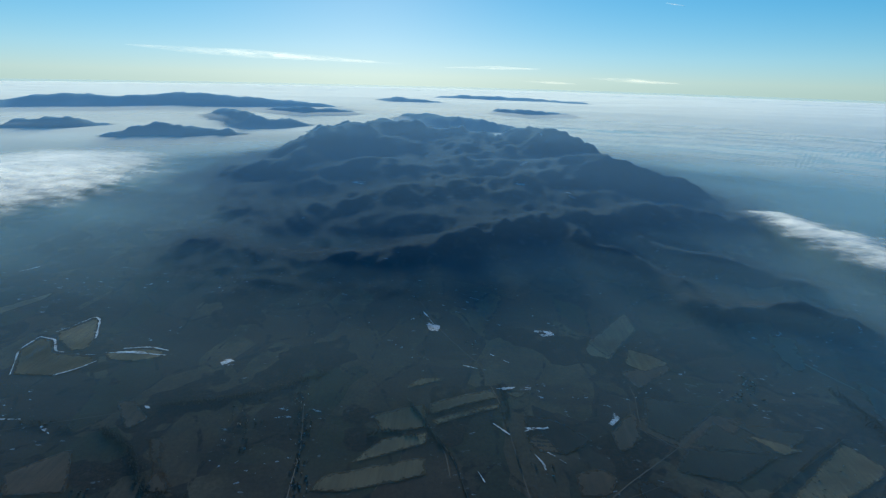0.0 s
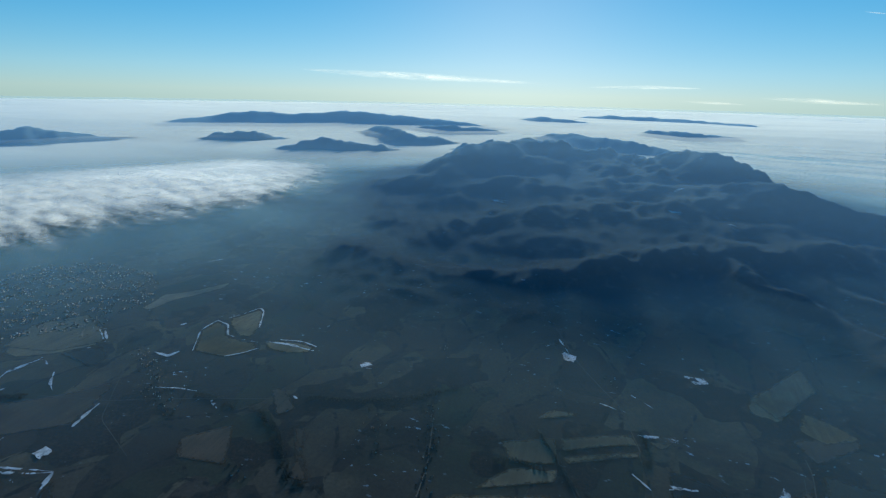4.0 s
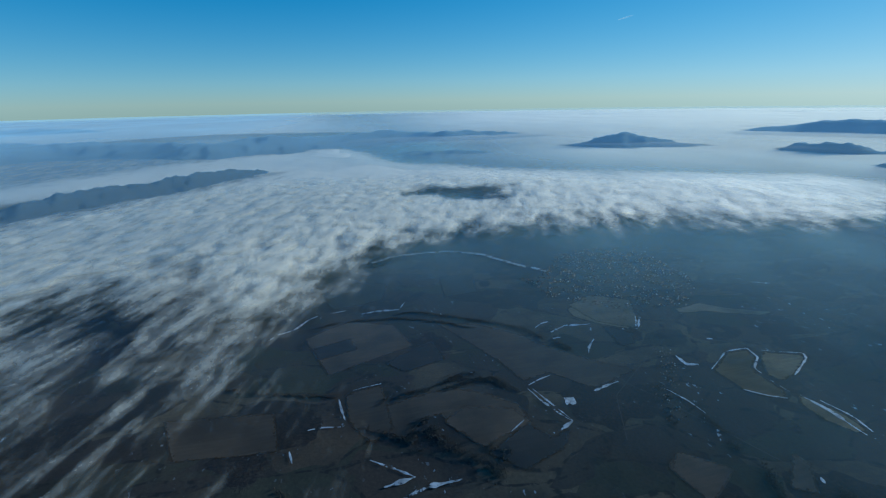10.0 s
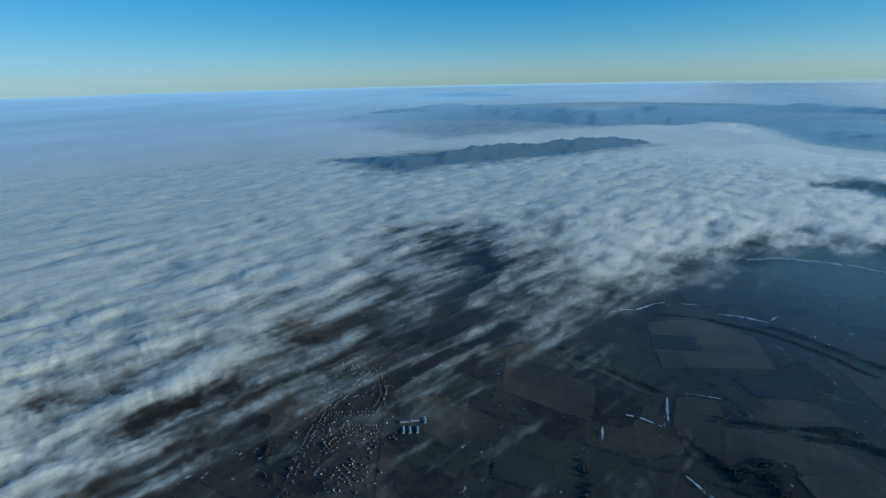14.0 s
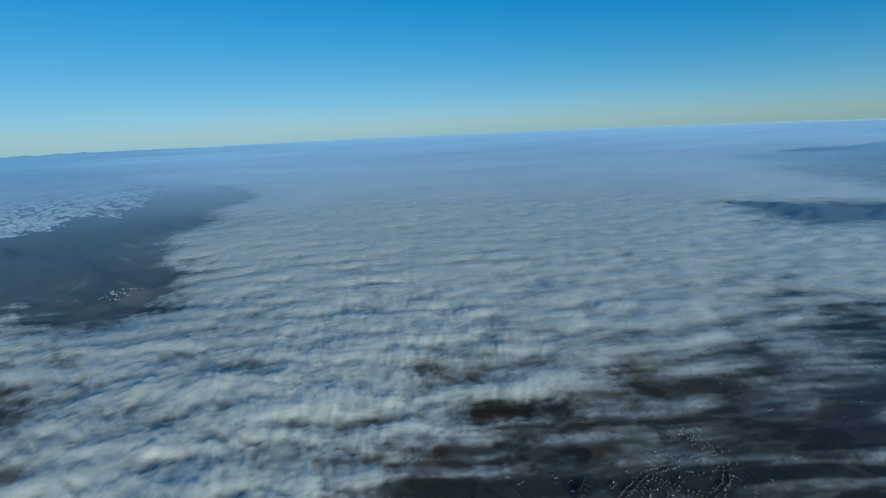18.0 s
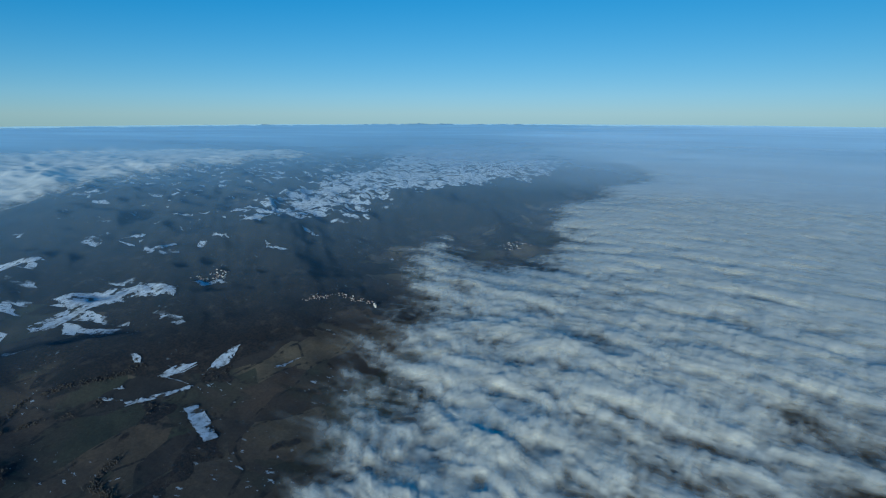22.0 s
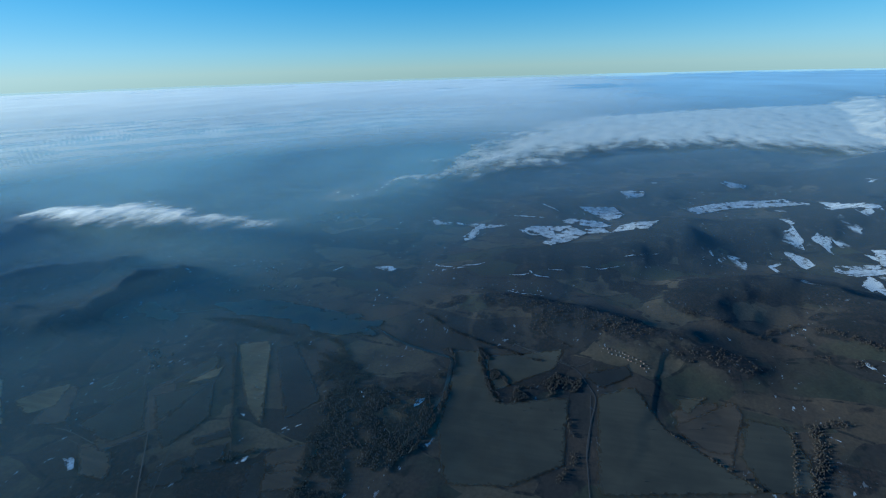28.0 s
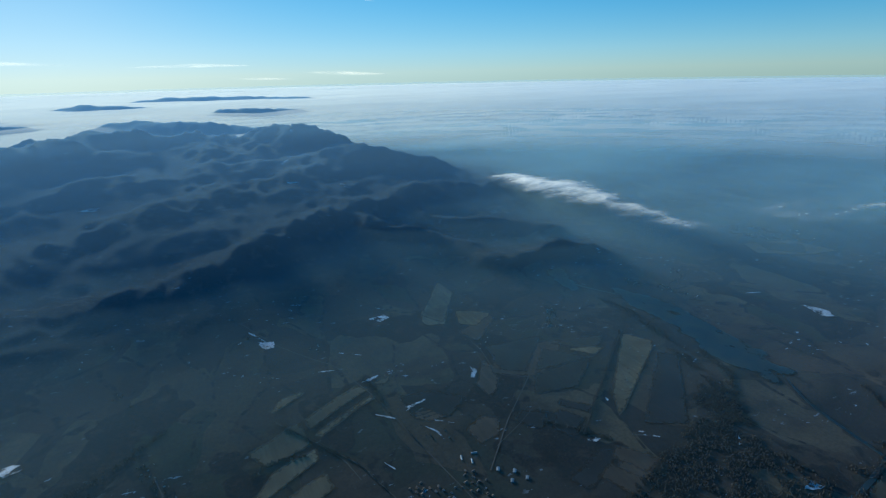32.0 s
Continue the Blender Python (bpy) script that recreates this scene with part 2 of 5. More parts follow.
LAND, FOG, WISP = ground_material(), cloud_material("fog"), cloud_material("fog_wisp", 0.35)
HAZE, HAZE_DRAPE = haze_material("haze", 0.74, (0.44, 0.68, 0.70), (0.50, 0.75, 0.80), 0.6, 0.0, 0.25), haze_material("blue_haze_drape", 0.85, (0.50, 0.72, 0.86), (0.35, 0.56, 0.75), 0.0, 0.0, 0.8)
AIR_HAZE = haze_material("blue_air_haze", 0.95, (0.40, 0.67, 0.95), (0.42, 0.68, 0.97), 1.0, 1.0, 0.8)
# The skyline haze gets its sun-side glow from bright colour and the bearing mask.
GLARE, PALE = haze_material("sun_glow_haze", 1.0, (0.80, 0.88, 0.90), (1.0, 0.98, 0.86), 1.0, 0.2, 0.85), haze_material("pale_haze", 0.95, (0.80, 0.92, 1.0), (0.72, 0.86, 1.0), 1.0, 0.6, 0.8)


# ---- land form, as heights over the valley floor (built at about one sixteenth of life size) ----
HUB = (-15.0, 4.0)
_table = np.random.RandomState(7).permutation(4096)
_angles = np.random.RandomState(8).uniform(0, 2 * np.pi, 4096)
_gx, _gy = np.cos(_angles), np.sin(_angles)


def perlin(x, y, seed=0):
    """Gradient noise in about -0.7 to 0.7, one lattice step per unit."""
    xi, yi = np.floor(x).astype(np.int64), np.floor(y).astype(np.int64)
    fx, fy = x - xi, y - yi
    u, v = fx * fx * fx * (fx * (fx * 6 - 15) + 10), fy * fy * fy * (fy * (fy * 6 - 15) + 10)

    def corner(dx, dy):
        h = _table[(_table[(xi + dx + seed * 131) & 4095] + yi + dy) & 4095]
        return _gx[h] * (fx - dx) + _gy[h] * (fy - dy)

    low = corner(0, 0) * (1 - u) + corner(1, 0) * u
    high = corner(0, 1) * (1 - u) + corner(1, 1) * u
    return low * (1 - v) + high * v


def fbm(x, y, octaves=4, seed=0, gain=0.5):
    total, size = 0 * x, 1.0
    for n in range(octaves):
        total = total + size * perlin(x, y, seed + n)
        x, y, size = x * 2.03 + 17.3, y * 2.03 - 9.1, size * gain
    return total


def ridged(x, y, octaves=4, seed=0):
    total, size = 0 * x, 0.5
    for n in range(octaves):
        total = total + size * (1 - 2.2 * np.abs(perlin(x, y, seed + n)))
        x, y, size = x * 2.07 + 5.3, y * 2.07 + 3.1, size * 0.5
    return total


def step(lo, hi, v):
    t = np.clip((v - lo) / (hi - lo), 0, 1)
    return t * t * (3 - 2 * t)


def along(x, y, line):
    """Distance to a polyline and the value interpolated along it; points are (x, y, value)."""
    best, value = np.full(np.shape(x), 1e9), np.zeros(np.shape(x))
    for (ax, ay, av), (bx, by, bv) in zip(line, line[1:]):
        dx, dy = bx - ax, by - ay
        t = np.clip(((x - ax) * dx + (y - ay) * dy) / (dx * dx + dy * dy), 0, 1)
        d = np.hypot(x - ax - t * dx, y - ay - t * dy)
        near = d < best
        best, value = np.where(near, d, best), np.where(near, av + t * (bv - av), value)
    return best, value


def inside(x, y, ring):
    """Signed distance to a closed outline, positive inside."""
    best, odd = np.full(np.shape(x), 1e9), np.zeros(np.shape(x), bool)
    for (ax, ay), (bx, by) in zip(ring, ring[1:] + ring[:1]):
        dx, dy = bx - ax, by - ay
        t = np.clip(((x - ax) * dx + (y - ay) * dy) / (dx * dx + dy * dy + 1e-9), 0, 1)
        best = np.minimum(best, np.hypot(x - ax - t * dx, y - ay - t * dy))
        if ay != by:
            odd ^= ((ay > y) != (by > y)) & (x < dx * (y - ay) / dy + ax)
    return np.where(odd, best, -best)


def polar(*rows):
    """A line from rows of bearing (degrees to the left of north), distance and height."""
    return [(HUB[0] - r * math.sin(radians(b)), HUB[1] + r * math.cos(radians(b)), z) for b, r, z in rows]


def sun_glow_share(x, y):
    """Painted glow in place of light that drops throw on towards the air above the hub, by the turn from the sun's
    bearing.
    """
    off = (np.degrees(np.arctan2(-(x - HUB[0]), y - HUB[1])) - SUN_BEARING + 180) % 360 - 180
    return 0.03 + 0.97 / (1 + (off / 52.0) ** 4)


# Ridges: half width, roughness, line of (x, y, height)
RIDGES = [
    # the wooded massif to the north
    (85, 0.20, [(-140, 420, 15), (-158, 465, 24), (-150, 525, 35), (-112, 645, 41), (-58, 618, 39), (10, 590, 36), (60, 600, 40), (99, 525, 34), (125, 450, 24), (150, 410, 14)]),
    (105, 0.18, [(-125, 560, 30), (-70, 540, 31), (20, 520, 30), (80, 530, 29)]),
    (100, 0.10, [(-130, 450, 20), (-60, 440, 27), (20, 450, 28), (90, 460, 25)]),
    (75, 0.10, [(-110, 300, 8), (-40, 310, 14), (30, 345, 18), (110, 370, 17)]),
    (64, 0.22, [(-175, 335, 5), (-150, 338, 11), (-96, 328, 16), (-49, 350, 20), (-9, 372, 21), (48, 395, 22), (119, 440, 23), (175, 420, 18), (200, 370, 9)]),
    (42, 0.26, [(-146, 266, 9), (-124, 252, 9), (-79, 236, 9), (-39, 242, 12), (0, 268, 17), (40, 304, 18), (63, 316, 19), (80, 312, 17), (143, 350, 16), (185, 342, 11)]),
    (9, 0.2, [(-152, 258, 7), (-150, 262, 8)]),
    (22, 0.26, [(63, 300, 14), (80, 260, 14), (103, 232, 11), (116, 205, 7)]),
    (22, 0.22, [(105, 290, 11), (138, 262, 11), (165, 240, 7)]),
    (16, 0.2, [(128, 205, 8), (147, 205, 11), (166, 200, 7)]),
    # far ranges behind it, in the mist
    (120, 0.4, polar((44, 1420, 28), (38, 1480, 45), (34, 1450, 36), (28.6, 1480, 47), (23.3, 1420, 40), (16, 1400, 28), (11, 1330, 12))),
    (60, 0.4, polar((25, 1150, 27), (21.6, 900, 29), (18, 920, 20))),
    (55, 0.4, polar((42, 1000, 20), (39, 960, 26), (36, 960, 20))),
    (45, 0.4, polar((33.6, 800, 20), (30.5, 820, 26), (28, 790, 23), (24, 780, 18))),
    (110, 0.4, polar((8, 1900, 26), (6.6, 1800, 34), (3, 1750, 22))),
    (110, 0.4, polar((2, 2300, 35), (-0.2, 2300, 42), (-8, 2200, 37), (-13, 2100, 24))),
    (90, 0.4, polar((5, 1080, 25), (1.6, 950, 28), (-3, 900, 25), (-8, 880, 17))),
    (50, 0.4, polar((20, 1260, 24), (16.5, 1180, 31), (12, 1200, 22))),
    (36, 0.4, polar((15, 800, 22), (11, 790, 27), (6, 820, 21))),
    (40, 0.4, polar((-4, 1350, 24), (-7, 1300, 29), (-12, 1320, 20))),
    # west
    (75, 0.3, polar((63, 990, 12), (60.5, 1000, 20), (57.1, 1010, 32), (54, 1020, 23), (49.5, 1050, 12))),
    (110, 0.4, polar((82, 1250, 24), (76, 1200, 28), (71, 1250, 25), (66, 1300, 12))),
    (100, 0.4, polar((79, 880, 12), (77, 860, 17), (73, 850, 14))),
    (150, 0.4, polar((125, 1150, 26), (117, 1180, 38), (108, 1150, 30), (101, 1000, 28), (96, 1050, 34), (90, 1150, 26), (84, 1250, 28))),
    (65, 0.4, polar((128, 560, 14), (122, 520, 17), (113, 560, 21), (104, 620, 22), (97, 680, 16))),
    (110, 0.35, polar((123, 2200, 14), (119.5, 2250, 38), (115.8, 2280, 48), (112, 2280, 38), (109, 2250, 15))),
    (70, 0.35, polar((145.5, 2100, 18), (142.7, 2150, 24), (140, 2150, 16))),
    (90, 0.35, polar((137, 3600, 24), (134, 3700, 32), (131, 3600, 24))),
    # south and east, up to the snow-capped mountains on the skyline
    (420, 0.6, polar((-171, 4500, 36), (-160, 4500, 46), (-152, 4600, 48), (-146, 4500, 34), (-138, 4500, 42), (-128, 4300, 30), (-115, 4200, 34), (-104, 4100, 30))),
    (260, 0.5, polar((177, 3300, 30), (-176, 2900, 28), (-165, 3000, 40), (-150, 2800, 40), (-135, 2600, 40), (-120, 2300, 40), (-105, 2200, 36), (-96, 2100, 34), (-90, 2000, 24))),
    (180, 0.5, polar((-128, 1500, 34), (-118, 1450, 38), (-108, 1500, 36), (-100, 1600, 34))),
    (110, 0.3, polar((-72, 2300, 12), (-75.4, 2300, 30), (-78, 2300, 20), (-85, 2300, 24), (-92, 2250, 32))),
    # the wooded hills by the river, east
    (24, 0.1, [(150, 70, 3.4), (162, 42, 6.8), (160, 20, 7.6), (154, -2, 7.6), (148, -19, 7.2), (147, -32, 6.8), (138, -46, 4.2)]),
    (28, 0.12, [(175, -42, 7.6), (190, -60, 8.5), (200, -85, 9.3), (184, -110, 9.3)]),
    (42, 0.09, [(200, 60, 4.2), (215, 30, 7.6), (225, -5, 9.3), (250, -40, 10.2), (280, -58, 10.2), (275, -85, 10.2), (292, -122, 11), (318, -165, 12.8)]),
    (39, 0.1, [(160, -105, 8.5), (162, -132, 10.2), (190, -160, 11), (240, -180, 12.8)]),
    (39, 0.1, [(130, -142, 8.5), (137, -180, 11), (160, -220, 14.4), (215, -260, 16.1)]),
    (56, 0.09, [(320, 20, 6.8), (380, -60, 8.5), (430, -150, 10.2), (470, -340, 13.6), (465, -410, 14.4)]),
    (56, 0.09, [(430, 60, 5.1), (520, -60, 7.6), (560, -160, 8.5)]),
]

# Where the hills of the south-east meet the sea of fog
SHORE = [(44, -56), (54, -72), (62, -96), (58, -116), (65, -126), (75, -147), (86, -160), (79, -186), (82, -205), (98, -228), (116, -256), (126, -292), (118, -344), (106, -308), (84, -283), (60, -274), (46, -284), (38, -329), (36, -355), (61, -430), (72, -500), (40, -564), (44, -665), (-8, -745), (10, -885), (92, -1070), (-100, -1140), (126, -1400), (-70, -1670), (90, -2110), (-420, -3300)]
HILLS = SHORE + [(-420, -4900), (4900, -4900), (4900, -600), (1500, -500), (600, -250), (330, -60), (230, -20), (150, -40), (100, -45)]


def fall(x, y):
    """How far the round earth has dropped away."""
    return 18.0 * ((x - HUB[0]) ** 2 + (y - HUB[1]) ** 2) / 4900.0**2


def height(x, y):
    r = np.hypot(x - HUB[0], y - HUB[1])
    total, rough = np.zeros(np.shape(x)), np.zeros(np.shape(x))
    wx, wy = x + 9 * fbm(x / 45, y / 45, 3, 11), y + 9 * fbm(x / 45, y / 45, 3, 21)
    spurs = 1 + 0.4 * (ridged(wx / 95, wy / 75, 4, 15) - 0.45)
    for wide, much, line in RIDGES:
        d, z = along(wx, wy, line)
        d = np.sqrt(d * d + (0.12 * wide) ** 2) - 0.12 * wide
        h = z / (1 + (d / wide) ** 1.25) ** 1.9 * np.exp(-((d / (3.2 * wide)) ** 4))
        total, rough = total + h**3, np.maximum(rough, (1.0 if much < 0.28 else 0.7) * much * h)
    total = np.cbrt(total) * (1 + (spurs - 1) * step(220, 330, y) * step(900, 700, y))
    total = total * (1 - 0.5 * step(1500, 2700, r))
    rim = inside(wx, wy, HILLS)
    table = 20 * step(-15, 110, rim) * (0.12 + 0.88 * step(-80, -260, y)) * (1 - 0.35 * step(900, 2000, r))
    far = 1 + r / 900
    table = table * (1 + 0.30 * fbm(x / 85 / far, y / 85 / far, 4, 31))
    total = np.cbrt(total**3 + table**3)
    gully = 1.2 * (ridged(x / 40 / far, y / 40 / far, 5, 41) - 0.45) + 0.9 * (ridged(x / 15 / far, y / 15 / far, 4, 45) - 0.45) + 0.4 * (ridged(x / 6 / far, y / 6 / far, 3, 47) - 0.45)
    total = total + np.maximum(rough, 0.3 * table) * gully * (0.9 + 0.2 * far) * (1 - 0.7 * step(700, 1400, r))
    return total + (0.9 + r / 500) * fbm(x / 60, y / 60, 3, 51) * step(30, 120, r) - fall(x, y)


# ---- the large structure: one sheet of land, the fog on it and the haze ----
def sheet(name, xs, ys, zs, material, keep=None, smooth=True, **marks):
    """A grid mesh from arrays of places, with a float mark per vertex for each keyword; keep: which vertices stay."""
    rows, cols = xs.shape
    ids = np.arange(rows * cols).reshape(rows, cols)
    quads = np.stack([ids[:-1, :-1], ids[:-1, 1:], ids[1:, 1:], ids[1:, :-1]], -1).reshape(-1, 4)
    if keep is not None:
        quads = quads[keep.ravel()[quads].any(1)]
    used, quads = np.unique(quads, return_inverse=True)
    quads = quads.reshape(-1, 4)
    co = np.stack([xs.ravel(), ys.ravel(), zs.ravel()], -1)[used]
    if "cover" in marks:
        marks["sun_glow"] = sun_glow_share(xs, ys)
    me = bpy.data.meshes.new(name)
    me.vertices.add(len(co))
    me.vertices.foreach_set("co", co.astype(np.float32).ravel())
    me.loops.add(quads.size)
    me.loops.foreach_set("vertex_index", quads.astype(np.int32).ravel())
    me.polygons.add(len(quads))
    me.polygons.foreach_set("loop_start", np.arange(0, quads.size, 4, dtype=np.int32))
    me.polygons.foreach_set("use_smooth", np.full(len(quads), smooth))
    for key, values in marks.items():
        layer = me.attributes.new(key, "FLOAT", "POINT")
        layer.data.foreach_set("value", values.ravel()[used].astype(np.float32))
    me.update(calc_edges=True)
    me.materials.append(material)
    return new(name, me)


def rings(inner, outer, count, spokes, first=0.0, last=360.0):
    """A fan of places round the hub, with rings that widen with distance; bearings to the left of north."""
    r = inner * (outer / inner) ** np.linspace(0, 1, count)
    b = np.radians(np.linspace(last, first, spokes))
    return HUB[0] - r[:, None] * np.sin(b), HUB[1] + r[:, None] * np.cos(b)


x, y = rings(8.0, 4950.0, 520, 1201)
r = np.hypot(x - HUB[0], y - HUB[1])
z = height(x, y)
rim = inside(x, y, HILLS)
SNOWY = [(249, -269), (206, -329), (215, -420), (184, -500), (100, -650), (120, -875), (350, -1250), (640, -1385), (520, -950), (374, -697), (338, -431)]
patchy = fbm(x / 30, y / 30, 4, 61)
# woods on the slopes; open fields on the valley floors and on the plateau
wood = step(4.0, 8.5, z + 3 * patchy)
plateau = step(20, 90, rim) * step(-170, -330, y) * step(150, 300, x - 0.12 * y)
wood = wood * (1 - 0.55 * plateau * step(-0.1, 0.2, fbm(x / 70, y / 70, 3, 71)))
wood = np.maximum(wood, 0.75 * step(0.12, 0.30, fbm(x / 38, y / 38, 4, 81)) * step(60, 120, r))
wood = np.maximum(wood, 0.95 * np.exp(-((x / 180) ** 6) - ((y - 480) / 210) ** 6))
snow = 0.06 + 0.46 * step(-25, 30, inside(x + 25 * patchy, y, SNOWY)) + 0.5 * step(30, 44, z) * step(2000, 3500, r) * step(0, 200, rim)
snow = snow + 0.20 * step(10, 80, rim) * step(90, 190, x) + 0.12 * step(180, 240, x) * step(70, 20, y) * step(-190, -110, y) * step(900, 600, x) + 0.1 * step(300, 900, r) * step(0, 200, rim)
snow = snow + 0.20 * step(600, 1200, -x) * step(-400, 200, y) + 0.16 * np.exp(-((x / 185) ** 4) - ((y - 430) / 200) ** 4)
def capped(v):
    """The rows of the fan with one more at the hub, so that the sheet is closed."""
    return np.vstack([np.full_like(v[:1], v[0].mean()), v])


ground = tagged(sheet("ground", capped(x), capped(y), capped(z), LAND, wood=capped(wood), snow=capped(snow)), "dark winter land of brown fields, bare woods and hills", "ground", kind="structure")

LAND_R, LAND_Z, LAND_WOOD, LAND_X, LAND_Y = r[:, 0], z, wood, x, y


def on_land(grid, px, py):
    """A value of the land's own grid at places round the hub."""
    dx, dy = np.asarray(px, float) - HUB[0], np.asarray(py, float) - HUB[1]
    a = np.clip(np.log(np.maximum(np.hypot(dx, dy), LAND_R[0]) / LAND_R[0]) / np.log(LAND_R[-1] / LAND_R[0]) * (len(LAND_R) - 1), 0, len(LAND_R) - 1.001)
    b = (360 - np.degrees(np.arctan2(-dx, dy)) % 360) / 360 * (grid.shape[1] - 1)
    i, j = a.astype(int), np.minimum(b.astype(int), grid.shape[1] - 2)
    fa, fb = a - i, b - j
    return (grid[i, j] * (1 - fb) + grid[i, j + 1] * fb) * (1 - fa) + (grid[i + 1, j] * (1 - fb) + grid[i + 1, j + 1] * fb) * fa


# ---- fog: a sea of it to the west and south, a bank in the east valley, a shred in the north-east ----
DECK = [(44, -56), (20, -48), (-20, -62), (-60, -92), (-96, -70), (-122, -34), (-150, -30), (-190, -24), (-232, -8), (-265, 8), (-305, 28), (-328, 62), (-332, 104), (-330, 153), (-322, 202), (-322, 260), (-276, 332), (-272, 392), (-284, 440), (-325, 575), (-410, 600), (-498, 584), (-595, 395), (-670, 262), (-800, 130), (-1100, 60), (-1700, 300), (-4900, 900), (-4900, -4900), (-420, -4900)] + SHORE[:0:-1]
THIN = [(-48, -102), (-92, -124), (-140, -128), (-168, -104), (-196, -113), (-250, -140), (-275, -105), (-258, -70), (-225, -52), (-192, -46), (-160, -26), (-100, -30), (-70, -60)]
GAPS = [
    [(-436, -372), (-376, -255), (-444, -203), (-553, -127), (-683, -40), (-674, -156), (-560, -288)],
    [(-480, 66), (-433, 114), (-428, 168), (-492, 186), (-516, 110)],
    [(-735, -560), (-640, -330), (-810, -220), (-945, -50), (-1040, 144), (-1500, 300), (-1700, -300), (-1300, -800)],
]


def fog_cover(x, y):
    wx, wy = x + 14 * fbm(x / 40, y / 40, 4, 101), y + 14 * fbm(x / 40, y / 40, 4, 111)
    wx, wy = wx + 6 * fbm(x / 11, y / 11, 3, 113), wy + 6 * fbm(x / 11, y / 11, 3, 117)
    streak = fbm(x / 48 + 0.3 * fbm(x / 30, y / 30, 2, 221), (y + 0.36 * x) / 6.5, 5, 231, 0.6)
    thin = step(-60, 45, inside(wx, wy, THIN))
    edge = inside(wx, wy, DECK) / (1 + 1.6 * step(20, 160, y))
    cover = (0.98 + 0.3 * step(130, 420, np.hypot(x - HUB[0], y - HUB[1]))) * step(-16, 38, edge) * (1 - 0.86 * thin) + streak * (0.16 + 0.24 * thin) * step(-60, -10, inside(wx, wy, DECK))
    cover = cover * (1 - step(900, 1700, -x) * step(-300, 500, y))
    for n, gap in enumerate(GAPS):
        deep = inside(wx, wy, gap)
        cover = cover - (1.2, 1.2, 0.75)[n] * step(*((-40, 60) if n != 1 else (-22, 24)), deep)
    return cover


def fog_lumps(x, y):
    """Long rolls with short ripples across them; in the west they trail along the wind, in the south they lie across it."""
    west = step(-60, -170, x)
    rolls, puffs = 0.0, 0.0
    for turn, share, seed in ((21, west, 0), (17, 1 - west, 60)):
        c, s = math.cos(radians(turn)), math.sin(radians(turn))
        u, v = c * x - s * y, s * x + c * y
        u2, v2 = u + 5 * fbm(x / 25, y / 25, 2, 121), v + 5 * fbm(x / 25, y / 25, 2, 131)
        rolls = rolls + share * (fbm(u2 / 46, v2 / 13, 4, 141 + seed) + 0.5 * fbm(u2 / 24, v2 / 18, 3, 145 + seed))
        long = 1.0 if seed else 2.4
        puffs = puffs + share * (0.28 - 0.9 * np.abs(fbm(u2 / 10 / long, v2 / 7, 4, 161 + seed)) + 0.34 / long * fbm(u2 / 4.2 / long, v2 / 3.4, 3, 165 + seed) + 0.26 * fbm((u2 + 0.45 * v2) / 3.2, v2 / 9, 3, 167 + seed))
    return rolls, puffs


x, y = rings(42.0, 4900.0, 560, 1500, 15.0, 245.0)
r = np.hypot(x - HUB[0], y - HUB[1])
cover = fog_cover(x, y)
body = np.clip(cover, 0, 1)
rolls, puffs = fog_lumps(x, y)
calm = 1 - 0.82 * step(120, 420, r)
z = 8.5 + 6.0 * step(-30, 90, inside(x, y, DECK) / (1 + 0.8 * step(20, 160, y))) + ((0.9 + 0.6 * step(-60, -170, x)) * rolls + 1.3 * puffs) * (1 - 0.65 * step(-110, -190, x)) * (1 - 0.4 * step(-20, 60, y)) * (0.15 + 0.85 * body) * calm + 2.0 * fbm(x / 160, y / 160, 3, 171) - fall(x, y)
# the fog is thinner between its rolls and puffs, most of all near the village
cover = cover + (0.75 * rolls + 0.7 * puffs) * (1 - 0.4 * step(-110, -190, x)) * step(0, 0.4, cover) * (1 - step(350, 900, r))
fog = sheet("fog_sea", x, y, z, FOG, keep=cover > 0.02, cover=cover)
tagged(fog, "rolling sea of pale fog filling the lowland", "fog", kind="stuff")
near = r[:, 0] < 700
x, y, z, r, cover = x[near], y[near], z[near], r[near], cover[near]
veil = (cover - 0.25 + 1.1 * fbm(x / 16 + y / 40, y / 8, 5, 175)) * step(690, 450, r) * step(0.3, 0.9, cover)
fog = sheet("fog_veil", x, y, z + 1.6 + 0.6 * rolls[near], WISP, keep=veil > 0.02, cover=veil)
tagged(fog, "torn wisps of fog drifting over the fog sea", "fog", kind="stuff")


